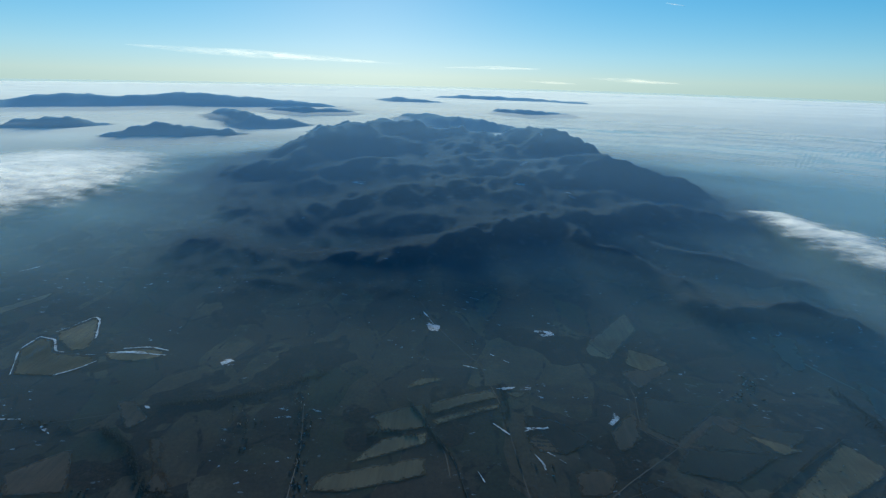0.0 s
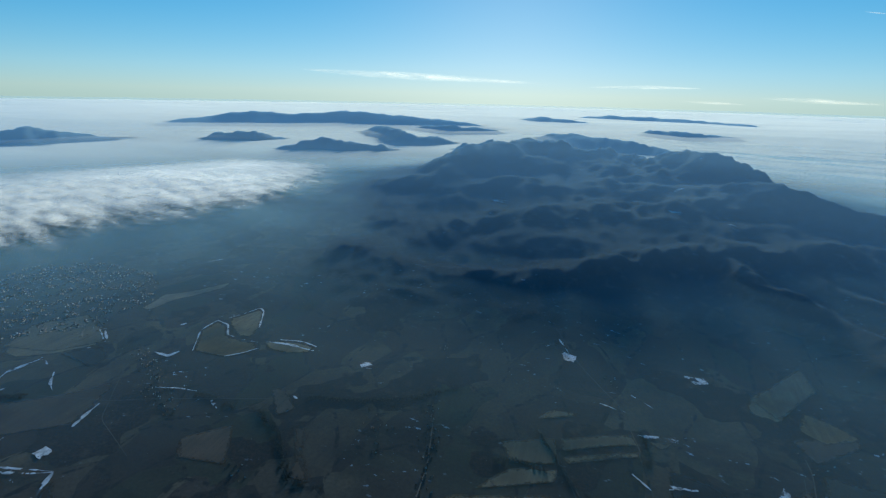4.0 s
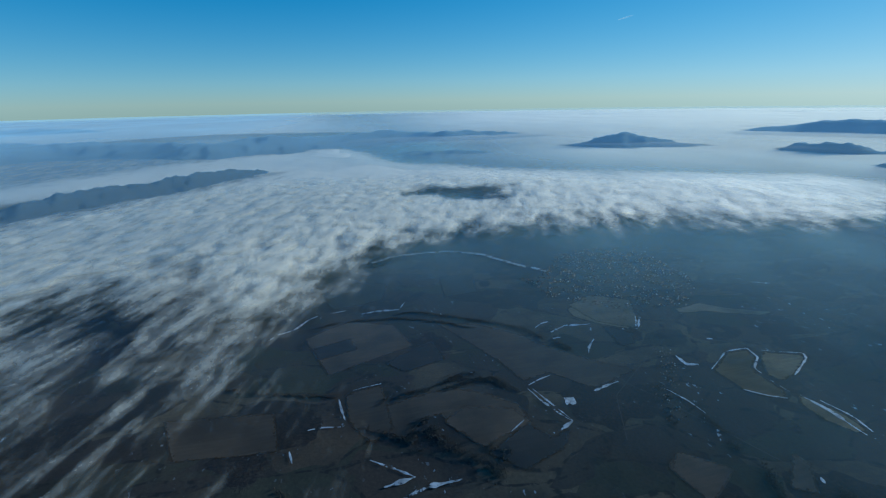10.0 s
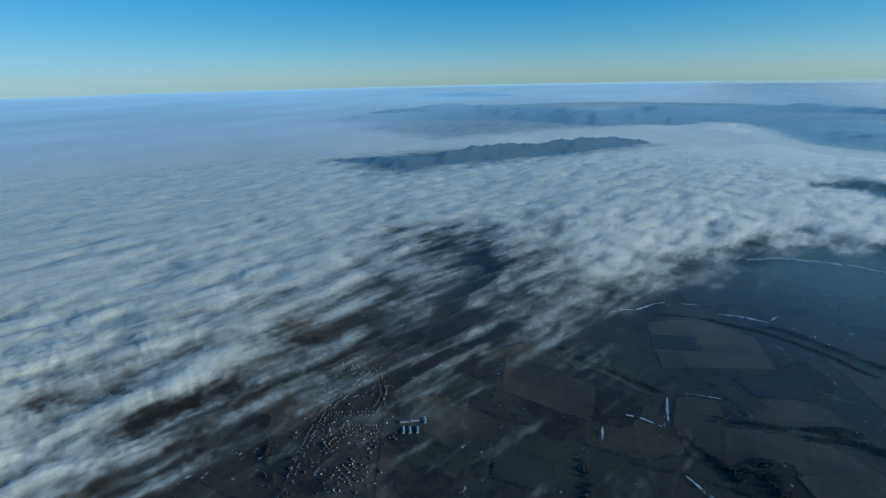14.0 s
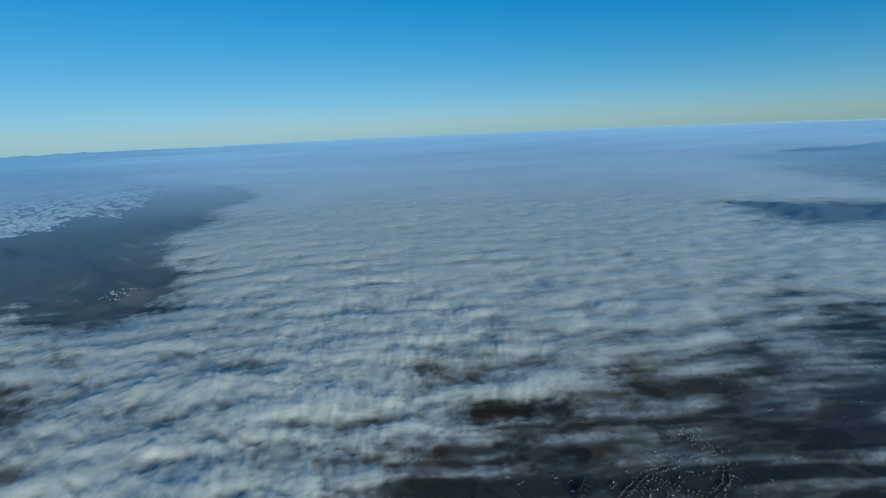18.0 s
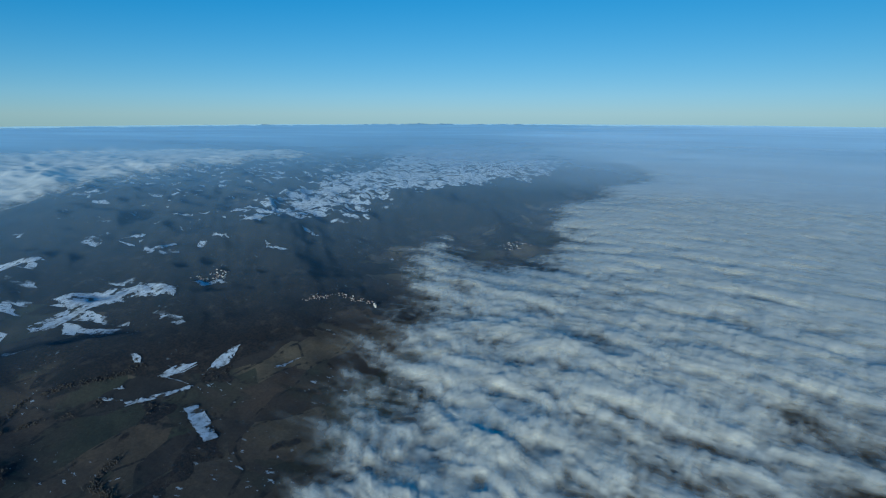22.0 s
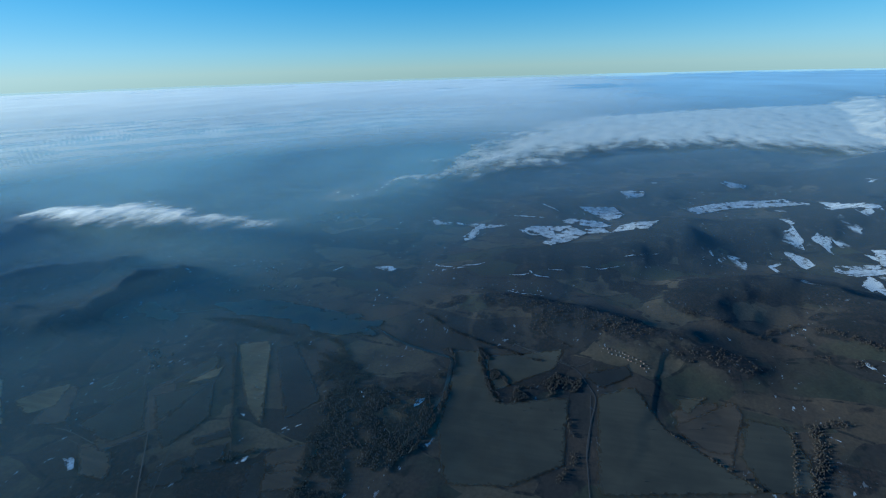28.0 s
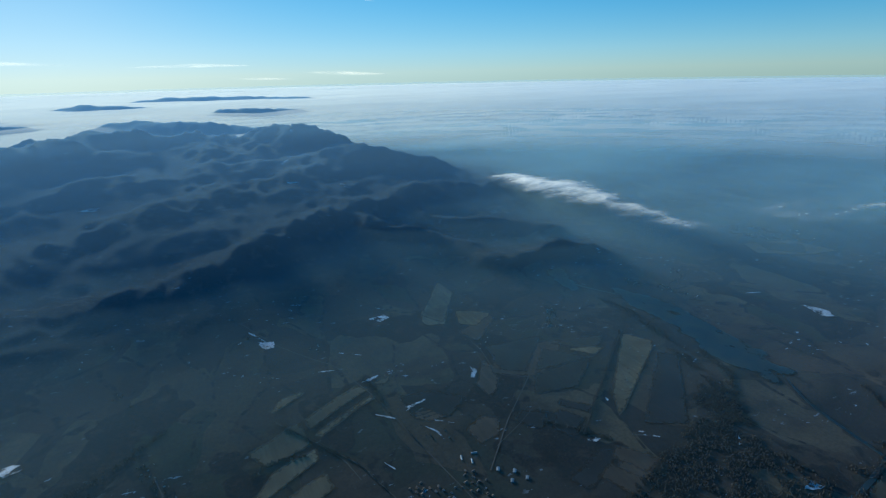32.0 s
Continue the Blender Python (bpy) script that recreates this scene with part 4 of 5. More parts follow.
FIELDS = [
    ("pale", [(52.6, 182.7), (59.9, 182), (62.8, 174.6), (57.1, 166.5), (49, 168.4), (48.4, 174)]),
    ("brown", [(51.9, 128.6), (68.1, 118.5), (78.4, 123.5), (91.6, 134.3), (79, 139), (58.2, 134.6)]),
    ("brown", [(38.9, 112.9), (45, 109.8), (40.7, 101.9), (32.4, 101), (31.7, 109.2)]),
    ("dark", [(55.5, 108.1), (62.8, 100.9), (58.5, 94.8), (53, 102.2)]),
    ("brown", [(66.3, 79.7), (72.9, 72.4), (62.2, 68.6), (52.5, 76.1)]),
    ("dark", [(45, 80.4), (61.3, 85.2), (65.6, 80.1), (47.9, 73.4)]),
    ("pale", [(254.4, 169.8), (284.3, 157.9), (287.6, 132.9), (266.8, 136.6), (243.1, 152.9)]),
    ("pale", [(14.7, 143.7), (23.6, 145.5), (24.5, 143.5), (19.2, 139.6)]),
    ("dark", [(20.7, 133.7), (31.7, 131.2), (41.6, 122.5), (31.3, 115.2), (20.3, 119.7)]),
    ("brown", [(19.3, 121.6), (25.7, 125.1), (32, 116.4), (24.2, 116.1)]),
    ("pale", [(-203.5, 162.8), (-207.7, 180.5), (-196.2, 191.4), (-184.9, 206.4), (-184.3, 195.8), (-196.3, 175.7), (-197.4, 162.7)]),
    ("pale", [(-218.5, 114.2), (-232.3, 130.6), (-227.8, 144.3), (-207.7, 145.8), (-192.1, 136.2), (-189.2, 129.8), (-197.6, 120.3), (-210.4, 113)]),
    ("brown", [(109.1, -25.5), (114.2, -31.7), (116.7, -40.3), (97.9, -41), (86.1, -38), (93.8, -28.8)]),
    ("green", [(106.7, -43), (106.3, -55.6), (81.6, -48.2), (81.5, -41.3), (93.9, -42.2)]),
    ("brown", [(-155.7, 10.3), (-161.5, 19.7), (-166.3, 43.1), (-157.9, 55.5), (-150.1, 63), (-139.8, 64.2), (-141.2, 61.3), (-131.6, 44.2), (-149.8, 35.1), (-148, 30), (-140.2, 22)]),
    ("brown", [(-225.7, 47), (-214.3, 68.8), (-198.8, 85), (-190.1, 87.8), (-171.6, 101.8), (-159.2, 116.3), (-151.7, 92.1), (-165.7, 81.1), (-162.2, 69.5), (-181.5, 64.7)]),
    ("brown", [(-219.1, -9.7), (-234.8, 11.1), (-224.8, 30.9), (-199.5, 36.5), (-191.4, 16.9), (-184.5, -0.1)]),
    ("brown", [(-171.5, -53.4), (-166.5, -17), (-144.7, -14), (-147.9, -45.7)]),
    ("brown", [(-171.6, 5.4), (-174.8, 19.8), (-147.8, 20.7), (-141.1, 11.9), (-154.8, 5.7)]),
    ("brown", [(66.2, 84), (75, 69.9), (66.7, 67.9), (60.2, 81.1)]),
    ("brown", [(59.1, 80.4), (65.5, 67.2), (56.6, 65.6), (52.6, 77.1)]),
    ("brown", [(-114.9, 94.7), (-105.8, 110), (-101.1, 98.8), (-110.3, 90.6)]),
    ("brown", [(-108.2, 130.6), (-100.3, 129.5), (-91.4, 122.4), (-95.9, 115.6)]),
    ("brown", [(-89, 114.9), (-83.1, 115.1), (-77.6, 104.8), (-68.5, 95.7), (-75.5, 96.5)]),
    ("brown", [(101.7, -24.5), (119.2, -45.1), (111.9, -46.5), (93.2, -40.1), (93.1, -32.7)]),
    ("brown", [(57.5, 159.3), (79.3, 168.8), (77.9, 161.8), (60.9, 146.8)]),
    ("brown", [(-77.3, 94.6), (-82.5, 113.6), (-81.9, 115.3), (-77.3, 103.3), (-68.7, 94.7)]),
    ("brown", [(-117.3, 98.8), (-105.4, 110), (-95.2, 93.5), (-110.7, 91.6)]),
    ("brown", [(58.4, 141), (55.4, 124), (46.7, 116.1), (45.9, 126.2)]),
    ("dark", [(-140.8, 61.8), (-131.7, 66.7), (-135.1, 75.6), (-125, 68.2), (-118.3, 52.9), (-128, 43.9)]),
    ("dark", [(-209.3, -6.3), (-215.3, 10.9), (-202.9, 14), (-198, -4)]),
    ("dark", [(-199.4, 36.5), (-202.4, 45), (-185.6, 46.7), (-178.8, 28.1), (-187.9, 21.3)]),
    ("dark", [(-198.3, 120.7), (-186, 131), (-177.2, 125.8), (-177.1, 117.9)]),
    ("dark", [(65.3, 108.5), (73, 99), (68.9, 95.9), (62.3, 104.6)]),
    ("dark", [(62.3, 104.6), (67.2, 95.9), (57.2, 89.6), (54, 97.7)]),
    ("dark", [(51.9, 109.6), (59.3, 103.4), (51.7, 96.8), (46.3, 105.9)]),
    ("dark", [(115, 111.7), (120.7, 105.4), (90, 77.8), (78, 85.4)]),
    ("dark", [(121.4, 0.1), (129.5, -15.9), (122.6, -16.7), (113.6, -5.9)]),
    ("dark", [(109.2, 120.9), (112.4, 113.3), (82.9, 95.2), (79.5, 101)]),
    ("green", [(-269.6, -1.6), (-289, 16.2), (-278.8, 35.8), (-254.7, 29.5), (-248.1, 3.2)]),
    ("green", [(-282.4, 64.7), (-285.3, 87.2), (-251.9, 80.4), (-249.6, 60.5)]),
    ("green", [(-125.3, -38.4), (-125, -20.2), (-112.6, -14.7), (-111.1, -33.8)]),
    ("green", [(79.6, 134.2), (91.5, 118.6), (66.7, 121.8)]),
    ("green", [(110.8, -46.2), (108.4, -56.1), (95.4, -58), (83.6, -55.2), (80.7, -43.6), (93.2, -40.1)]),
    ("green", [(111.3, -4.7), (118.8, -16.5), (100.3, -24.3), (82.4, -43.2), (80.2, -41.8), (71.3, -4.3)]),
    ("green", [(126.5, 34.6), (135.2, 5.7), (122.4, 7.6), (105.7, 26.8)]),
    ("green", [(61.5, 145.2), (86.5, 141.1), (65.3, 123), (57.2, 128.3)]),
    ("green", [(66.9, 122), (95, 121), (75.3, 108), (59.2, 111.9)]),
    ("green", [(81.9, 135.6), (108.8, 129.2), (95, 121.2)]),
    ("green", [(127.5, 45.7), (129.9, 35.6), (107.9, 27.5), (102, 23), (108.8, 2.8), (79.7, 3.2), (69, 16.4), (66.1, 33), (86.2, 40.3), (102, 41.1)]),
    ("green", [(262.9, 166.4), (281, 149.7), (267.3, 139.5), (254.4, 153.8)]),
    ("brown", [(-147.1, 35.3), (-152.6, 44.2), (-148.4, 60.1), (-138.8, 63.9), (-130.5, 44)]),
    ("pale", [(-223.7, 117.3), (-234.2, 135.9), (-220.5, 151.6), (-194.8, 139.7), (-188.4, 133.7), (-200.8, 120.5)]),
    ("pale", [(-26.1, 129.3), (-9.1, 136.1), (-8.1, 123.9), (-21.4, 120.7)]),
    ("pale", [(-29.9, 108.2), (-21.2, 119.7), (-8, 122.7), (-7.6, 117.3), (-21.7, 111)]),
    ("pale", [(-38.3, 97.9), (-33.9, 105.1), (-7.3, 113.3), (-6.6, 105.3), (-28.4, 98.3)]),
    ("pale", [(-8.6, 135.8), (12, 145.4), (14.1, 140.2), (-8.1, 129.3)]),
    ("pale", [(-8, 127.9), (13.9, 137.8), (14.9, 134.9), (-6.7, 124.4)]),
    ("pale", [(50.3, 177.5), (74, 208.7), (74.9, 191.7), (57, 166.9)]),
    ("pale", [(115.2, -27.3), (119.7, -38.9), (106.7, -30.3)]),
    ("pale", [(114.7, 128.3), (120.7, 117.2), (115.4, 112.9), (73.6, 89), (81.3, 100.9)]),
    ("pale", [(88.3, 128.3), (102.1, 122.2), (92.8, 118.9), (85.5, 127.5)]),
    ("pale", [(65.8, 176.6), (74, 172.8), (79.8, 166.5), (66.8, 158.8), (61, 165.1)]),
    ("pale", [(-19.2, 140.8), (-13.4, 148.7), (-1.7, 150.7), (-5.5, 146.8)]),
    ("pale", [(-150.5, 139.7), (-160.8, 154.7), (-160.1, 164.7), (-153, 162.2), (-146.8, 154.5), (-138.4, 153), (-131.1, 153.3), (-127.5, 148.9), (-129.9, 144), (-135.4, 139.1)]),
    ("pale", [(-152.7, 162.5), (-157.5, 168.3), (-151.4, 182.1), (-147.5, 179.8), (-138.5, 164.4), (-136.7, 157.3), (-141.5, 154.8)]),
    ("pale", [(-130.3, 155.2), (-123.2, 158), (-114, 160.1), (-107.2, 159), (-107.3, 153.8), (-114.5, 150.1), (-123.7, 150.5)]),
]

for n, ring in enumerate(SNOW):
    r = math.hypot(ring[0][0] - HUB[0], ring[0][1] - HUB[1])
    ob = lying("snow_patch", ring, 0.24 + 0.001 * n + (0.12 if r > 190 else 0), OLD_SNOW, 1.0 if r < 200 else 2.0, 0.7 if r < 200 else 1.6, n)
    wide = max(p[0] for p in ring) - min(p[0] for p in ring) + max(p[1] for p in ring) - min(p[1] for p in ring)
    tagged(ob, "broad sheet of old snow on an open field" if wide > 50 else "thin streak of old snow along a field bank" if wide < 16 else "patch of old snow on a dark field", "snow", "snow patches")
for n, (kind, ring) in enumerate(FIELDS):
    tagged(lying("field", ring, 0.06 + 0.0015 * n + (0.05 if max(abs(p[1]) for p in ring) > 125 else 0), SOIL[kind], 1.6, 0.5, 50 + n), TALK[kind], "field", "fields of the valley")

# snow left along the banks of the pale fields
BANKS = [[(-151, 140), (-161, 155), (-161, 165), (-153.5, 163), (-147, 155), (-139, 153.5), (-131, 154)], [(-128, 150), (-131, 145), (-136, 140)], [(-158, 169), (-152, 183), (-148, 180), (-139, 165), (-137, 158)], [(-124, 159), (-114, 161), (-107, 159)], [(-190, 134), (-196, 138), (-201, 141)], [(-137, 76), (-148, 73), (-157, 71)]]
for n, line in enumerate(BANKS):
    tagged(ribbon("snow_patch", line, 0.65, 0.24, OLD_SNOW, 0.8, 0.9), "thin rim of old snow along a field bank", "snow", "snow patches")

# thin streaks of snow along banks and lanes: width and line
STREAKS = [
    (1.6, [(-220.5, -24.3), (-225.4, -21.1), (-229.3, -14.1), (-239.5, -8.1), (-242.8, -3.7)]),
    (0.9, [(-244.8, 2.5), (-246.8, 10)]),
    (2.2, [(-240.7, 17.3), (-242, 24.3), (-240.1, 35.6)]),
    (0.8, [(-240.1, 35.6), (-248, 39.7)]),
    (0.8, [(-172.7, 8.9), (-174.5, 19.2)]),
    (1, [(-168.8, 3.7), (-162, 4.4), (-156.2, 5.2)]),
    (1.1, [(-153.7, -6.5), (-154.2, -2.1), (-152.9, 3.8)]),
    (0.8, [(-144.6, -11.7), (-139.1, -10.6)]),
    (1.3, [(-134.8, 11.3), (-130.6, 16.5), (-124.6, 22.7)]),
    (1.8, [(-124.6, 22.7), (-123.4, 17), (-122.9, 13.9)]),
    (2, [(-117.6, 18.4), (-120.3, 25.7), (-120.4, 34.8)]),
    (0.6, [(-136, 54.9), (-141.6, 62.3)]),
    (0.9, [(-159.5, 69.9), (-162.5, 76.1), (-164.1, 81.1)]),
    (1, [(-158, 69.3), (-150, 70.6), (-142.1, 73), (-136.6, 75.7)]),
    (1.7, [(-136.5, 76), (-134.1, 71.7), (-132.3, 67.4)]),
    (1.7, [(-150.5, 91.5), (-152.5, 97.1), (-154, 103)]),
    (1, [(-203.8, 92.1), (-207.5, 96.8), (-208.5, 101.8)]),
    (2.2, [(-197.7, 97), (-201.9, 105.9), (-199.3, 115.7)]),
    (1.2, [(-200.3, 116.8), (-193.1, 113.9)]),
    (1.4, [(-192.2, 95.2), (-192, 98.8)]),
    (1.2, [(-186, 111.3), (-180.3, 105.8), (-175.2, 103)]),
    (2, [(-190.7, 127.4), (-188.7, 133.9)]),
    (1.4, [(-189.5, 135), (-197.7, 140.8)]),
    (2, [(-164.4, 134.7), (-156.8, 133.8), (-155.5, 138)]),
    (1.6, [(-120.8, 116.5), (-116.2, 113.7)]),
    (1.2, [(-94.2, 126.3), (-96.4, 127.3)]),
    (0.7, [(-143.5, 115.3), (-135.2, 117.8), (-128.8, 118.7)]),
    (2, [(-128.5, 155.5), (-119.4, 156.7), (-106.2, 155.7)]),
    (1.2, [(-172.6, 155.8), (-171.3, 158)]),
    (1, [(-220.9, 224.6), (-216.4, 231.8)]),
    (1.2, [(282.5, 90.5), (280.9, 83.4), (280.9, 76.6), (276.1, 66.5)]),
    (1.2, [(276.1, 66.5), (277.2, 59.4), (279.6, 50.9), (282.5, 40.7)]),
    (1, [(276.1, 66.5), (263.2, 62.9), (250.8, 64), (253.7, 69.9)]),
    (1, [(202.7, 73.6), (199.8, 66), (198.7, 60.4)]),
    (0.9, [(200.7, 58.9), (201.5, 51.7), (204.1, 48.1)]),
    (1, [(192.3, 33.9), (192.8, 28), (194.2, 25)]),
    (1.6, [(196.8, 25), (192.2, 21.6), (192.5, 15.5)]),
    (0.8, [(198.9, 16.6), (199.7, 9.1)]),
    (0.4, [(176.1, 33.1), (173.3, 27.5), (173.1, 22), (174.1, 16.4)]),
    (0.9, [(133, -89.4), (127.4, -97.4), (122.5, -107.8)]),
    (0.8, [(144.7, -88.5), (135.9, -91.6)]),
    (1.2, [(138, -105.9), (131.5, -111.3), (130.4, -116.9)]),
    (0.5, [(135.3, -106.7), (124.4, -107.7)]),
    (0.8, [(204.9, 2), (204.1, -7.2), (209.7, -16.5)]),
    (1.4, [(219.8, -19.4), (224.1, -28.1), (228.2, -35.7)]),
    (1, [(104.5, -129.4), (101.4, -141.3)]),
    (0.8, [(108.2, -61.9), (103.9, -67.3)]),
    (1.5, [(297.5, 45.6), (294.5, 34.4), (292, 25.3)]),
    (1.6, [(319.4, 29), (305.1, 17)]),
    (0.6, [(13.3, 145.1), (19.4, 145.4), (25.1, 145.4)]),
    (0.7, [(20.6, 124.6), (24.4, 126.4), (26.9, 126.4)]),
    (0.7, [(26.2, 116.5), (30.8, 112.5)]),
    (0.9, [(22.5, 115.3), (24.6, 111.6), (24.8, 108)]),
    (0.8, [(1.9, 157.5), (7.2, 155.9)]),
    (0.6, [(6.5, 107.7), (8.2, 104.1)]),
    (0.9, [(11.5, 127.2), (16.1, 122.7)]),
    (0.9, [(75, 83.7), (76.4, 82.5)]),
    (0.8, [(72.5, 83.9), (78.4, 79.1)]),
    (0.7, [(12.1, 166.7), (18.8, 160.7)]),
    (1.2, [(-15.4, 194.9), (-10.6, 186.4)]),
    (1, [(-20.4, 188.6), (-16, 191.2)]),
    (0.8, [(189.3, 125.5), (196.7, 122.9)]),
]
for wide, line in STREAKS:
    tagged(ribbon("snow_patch", line, 0.68 * wide, 0.26, OLD_SNOW, 0.7, 0.8), "thin streak of old snow along a field bank", "snow", "snow patches")

# water: a reservoir and a stream in the west, flooded meadows in the east
tagged(lying("reservoir", [(-320, 25), (-330, 37), (-320, 44), (-310, 36), (-307, 28)], 0.5, WATER, 2, 0.8), "small grey reservoir at the edge of the fog", "lake")
tagged(ribbon("river", [(-318, 30), (-327, 45), (-332, 81), (-315, 104), (-285, 120), (-272, 129)], 3.2, 0.5, OLD_SNOW), "snow-lined winding river bend near the town", "river")
tagged(lying("flooded_meadow", [(143, 161), (154, 139), (150, 114), (146, 90), (142, 76), (130, 78), (127, 93), (134, 115), (136, 144)], 0.3, WATER, 2, 3.0), "shallow flooded meadow with grey still water", "water", "flooded meadows")
tagged(lying("flooded_meadow", [(125, 189), (138, 187), (126, 164), (121, 171)], 0.3, WATER, 2, 3.0), "shallow flooded meadow with grey still water", "water", "flooded meadows")
tagged(ribbon("river", [(129, 173), (143, 149), (150, 118), (146, 96), (137, 80), (128, 66), (122, 44), (105, 42), (90, 43), (76, 47)], 1.3, 0.2, WATER), "narrow winding river through the water meadows", "river")

ROADS = [
    (0.35, [(135.4, 23.7), (131.6, 14.2), (123.7, 1.7), (125.2, -0.5), (128.2, -3.1)]),
    (0.35, [(110.8, -3.1), (96.2, -3.1), (84.5, -2.2)]),
    (0.3, [(56.1, 140.8), (54.5, 132.6), (56.9, 125.7), (68.1, 118.5), (78.4, 123.5)]),
    (0.3, [(78.4, 123.5), (62, 110.8), (49.4, 104.3), (36.6, 98.8)]),
    (0.35, [(-14.5, 135.7), (-7.5, 124.2), (-2.4, 114.2), (-0.8, 105.1)]),
    (0.3, [(-177.6, 139.2), (-164.2, 120.7), (-146.3, 97.4), (-124, 87.4)]),
    (0.3, [(-200.5, 122), (-183.9, 120.5)]),
    (0.45, [(-18, 204), (-5, 178), (8, 159), (14, 138), (16, 124), (19, 103), (22, 80)]),
    (0.40, [(-16, 138), (-8, 125), (0, 112), (4, 98), (8, 82)]),
    (0.45, [(59, 150), (59, 144), (56, 130), (64, 120), (85, 143), (95, 150)]),
    (0.40, [(-48, 132), (-43, 113), (-41, 95)]),
    (0.45, [(81, 137), (63, 120), (46, 107), (30, 92)]),
    (0.35, [(92, 118), (76, 120), (64, 121)]),
    (0.45, [(136, 24), (129, 12), (123, 1), (110, -5), (97, -3), (87, -2), (70, -3)]),
    (0.45, [(-122, -73), (-108, -65), (-97, -59), (-80, -48)]),
    (0.40, [(-139, -90), (-119, -90), (-97, -84), (-86, -80)]),
    (0.35, [(-120, -75), (-113, -89)]),
    (0.40, [(130, -180), (122, -197), (103, -202), (92, -198)]),
    (0.35, [(116, 129), (84, 107), (61, 91)]),
    (0.35, [(-179, 99), (-150, 106), (-120, 118), (-96, 126)]),
]
for wide, line in ROADS:
    tagged(ribbon("road", line, 0.7 * wide, 0.10, LANE), kind="structure")


# ---- trees ----
def grove(name, places, low, high, label, seed):
    """Many small bare trees: a tapered trunk and a lopsided crown each."""
    if not len(places):
        return None
    rng = np.random.RandomState(seed)
    n = len(places)
    tall = rng.uniform(low, high, n)
    z = on_land(LAND_Z, places[:, 0], places[:, 1])
    turn = rng.uniform(0, 6.28, n)
    verts, faces = np.zeros((n, 17, 3)), []
    for k in range(3):
        a = turn + k * 2.094
        for row, (rad, up) in enumerate(((0.05, -0.1), (0.02, 0.5))):
            verts[:, row * 3 + k] = np.stack([rad * tall * np.cos(a), rad * tall * np.sin(a), up * tall], -1)
    for k in range(5):
        a = turn + k * 1.2566
        for row, up in enumerate((0.38, 0.68)):
            rad = rng.uniform(0.24, 0.42, n) * (1.0 if row == 0 else 0.8) * tall
            verts[:, 6 + row * 5 + k] = np.stack([rad * np.cos(a + 0.5 * row), rad * np.sin(a + 0.5 * row), (up + rng.uniform(-0.06, 0.06, n)) * tall], -1)
    verts[:, 16] = np.stack([rng.uniform(-0.1, 0.1, n) * tall, rng.uniform(-0.1, 0.1, n) * tall, tall], -1)
    one = [(k, (k + 1) % 3, 3 + (k + 1) % 3, 3 + k) for k in range(3)]
    one += [(6 + k, 6 + (k + 1) % 5, 11 + (k + 1) % 5, 11 + k) for k in range(5)]
    one += [(11 + k, 11 + (k + 1) % 5, 16) for k in range(5)] + [(10, 9, 8, 7, 6)]
    verts += np.column_stack([places, z])[:, None, :]
    faces = [tuple(17 * t + v for v in f) for t in range(n) for f in one]
    ob = new(name, mesh_of(name, verts.reshape(-1, 3), faces, TWIGS))
    return tagged(ob, label, "trees", kind="stuff")


def scattered(ring, count, seed, clump=0.0):
    rng = np.random.RandomState(seed)
    p = np.array(ring)
    q = rng.uniform(p.min(0), p.max(0), (count * 4, 2))
    ok = inside(q[:, 0], q[:, 1], ring) + 1.5 * fbm(q[:, 0] / 4, q[:, 1] / 4, 3, seed) > 0
    ok &= fbm(q[:, 0] / 7, q[:, 1] / 7, 3, seed + 5) > clump
    return q[ok][:count]


def beside(line, spread, every, seed, gaps=0.0):
    rng = np.random.RandomState(seed)
    out = []
    for (ax, ay), (bx, by) in zip(line, line[1:]):
        n = max(1, int(math.hypot(bx - ax, by - ay) / every))
        t = rng.uniform(0, 1, n)
        out.append(np.column_stack([ax + (bx - ax) * t, ay + (by - ay) * t]) + rng.normal(0, spread, (n, 2)))
    p = np.concatenate(out)
    return p[fbm(p[:, 0] / 6, p[:, 1] / 6, 2, seed) > gaps - 0.25]


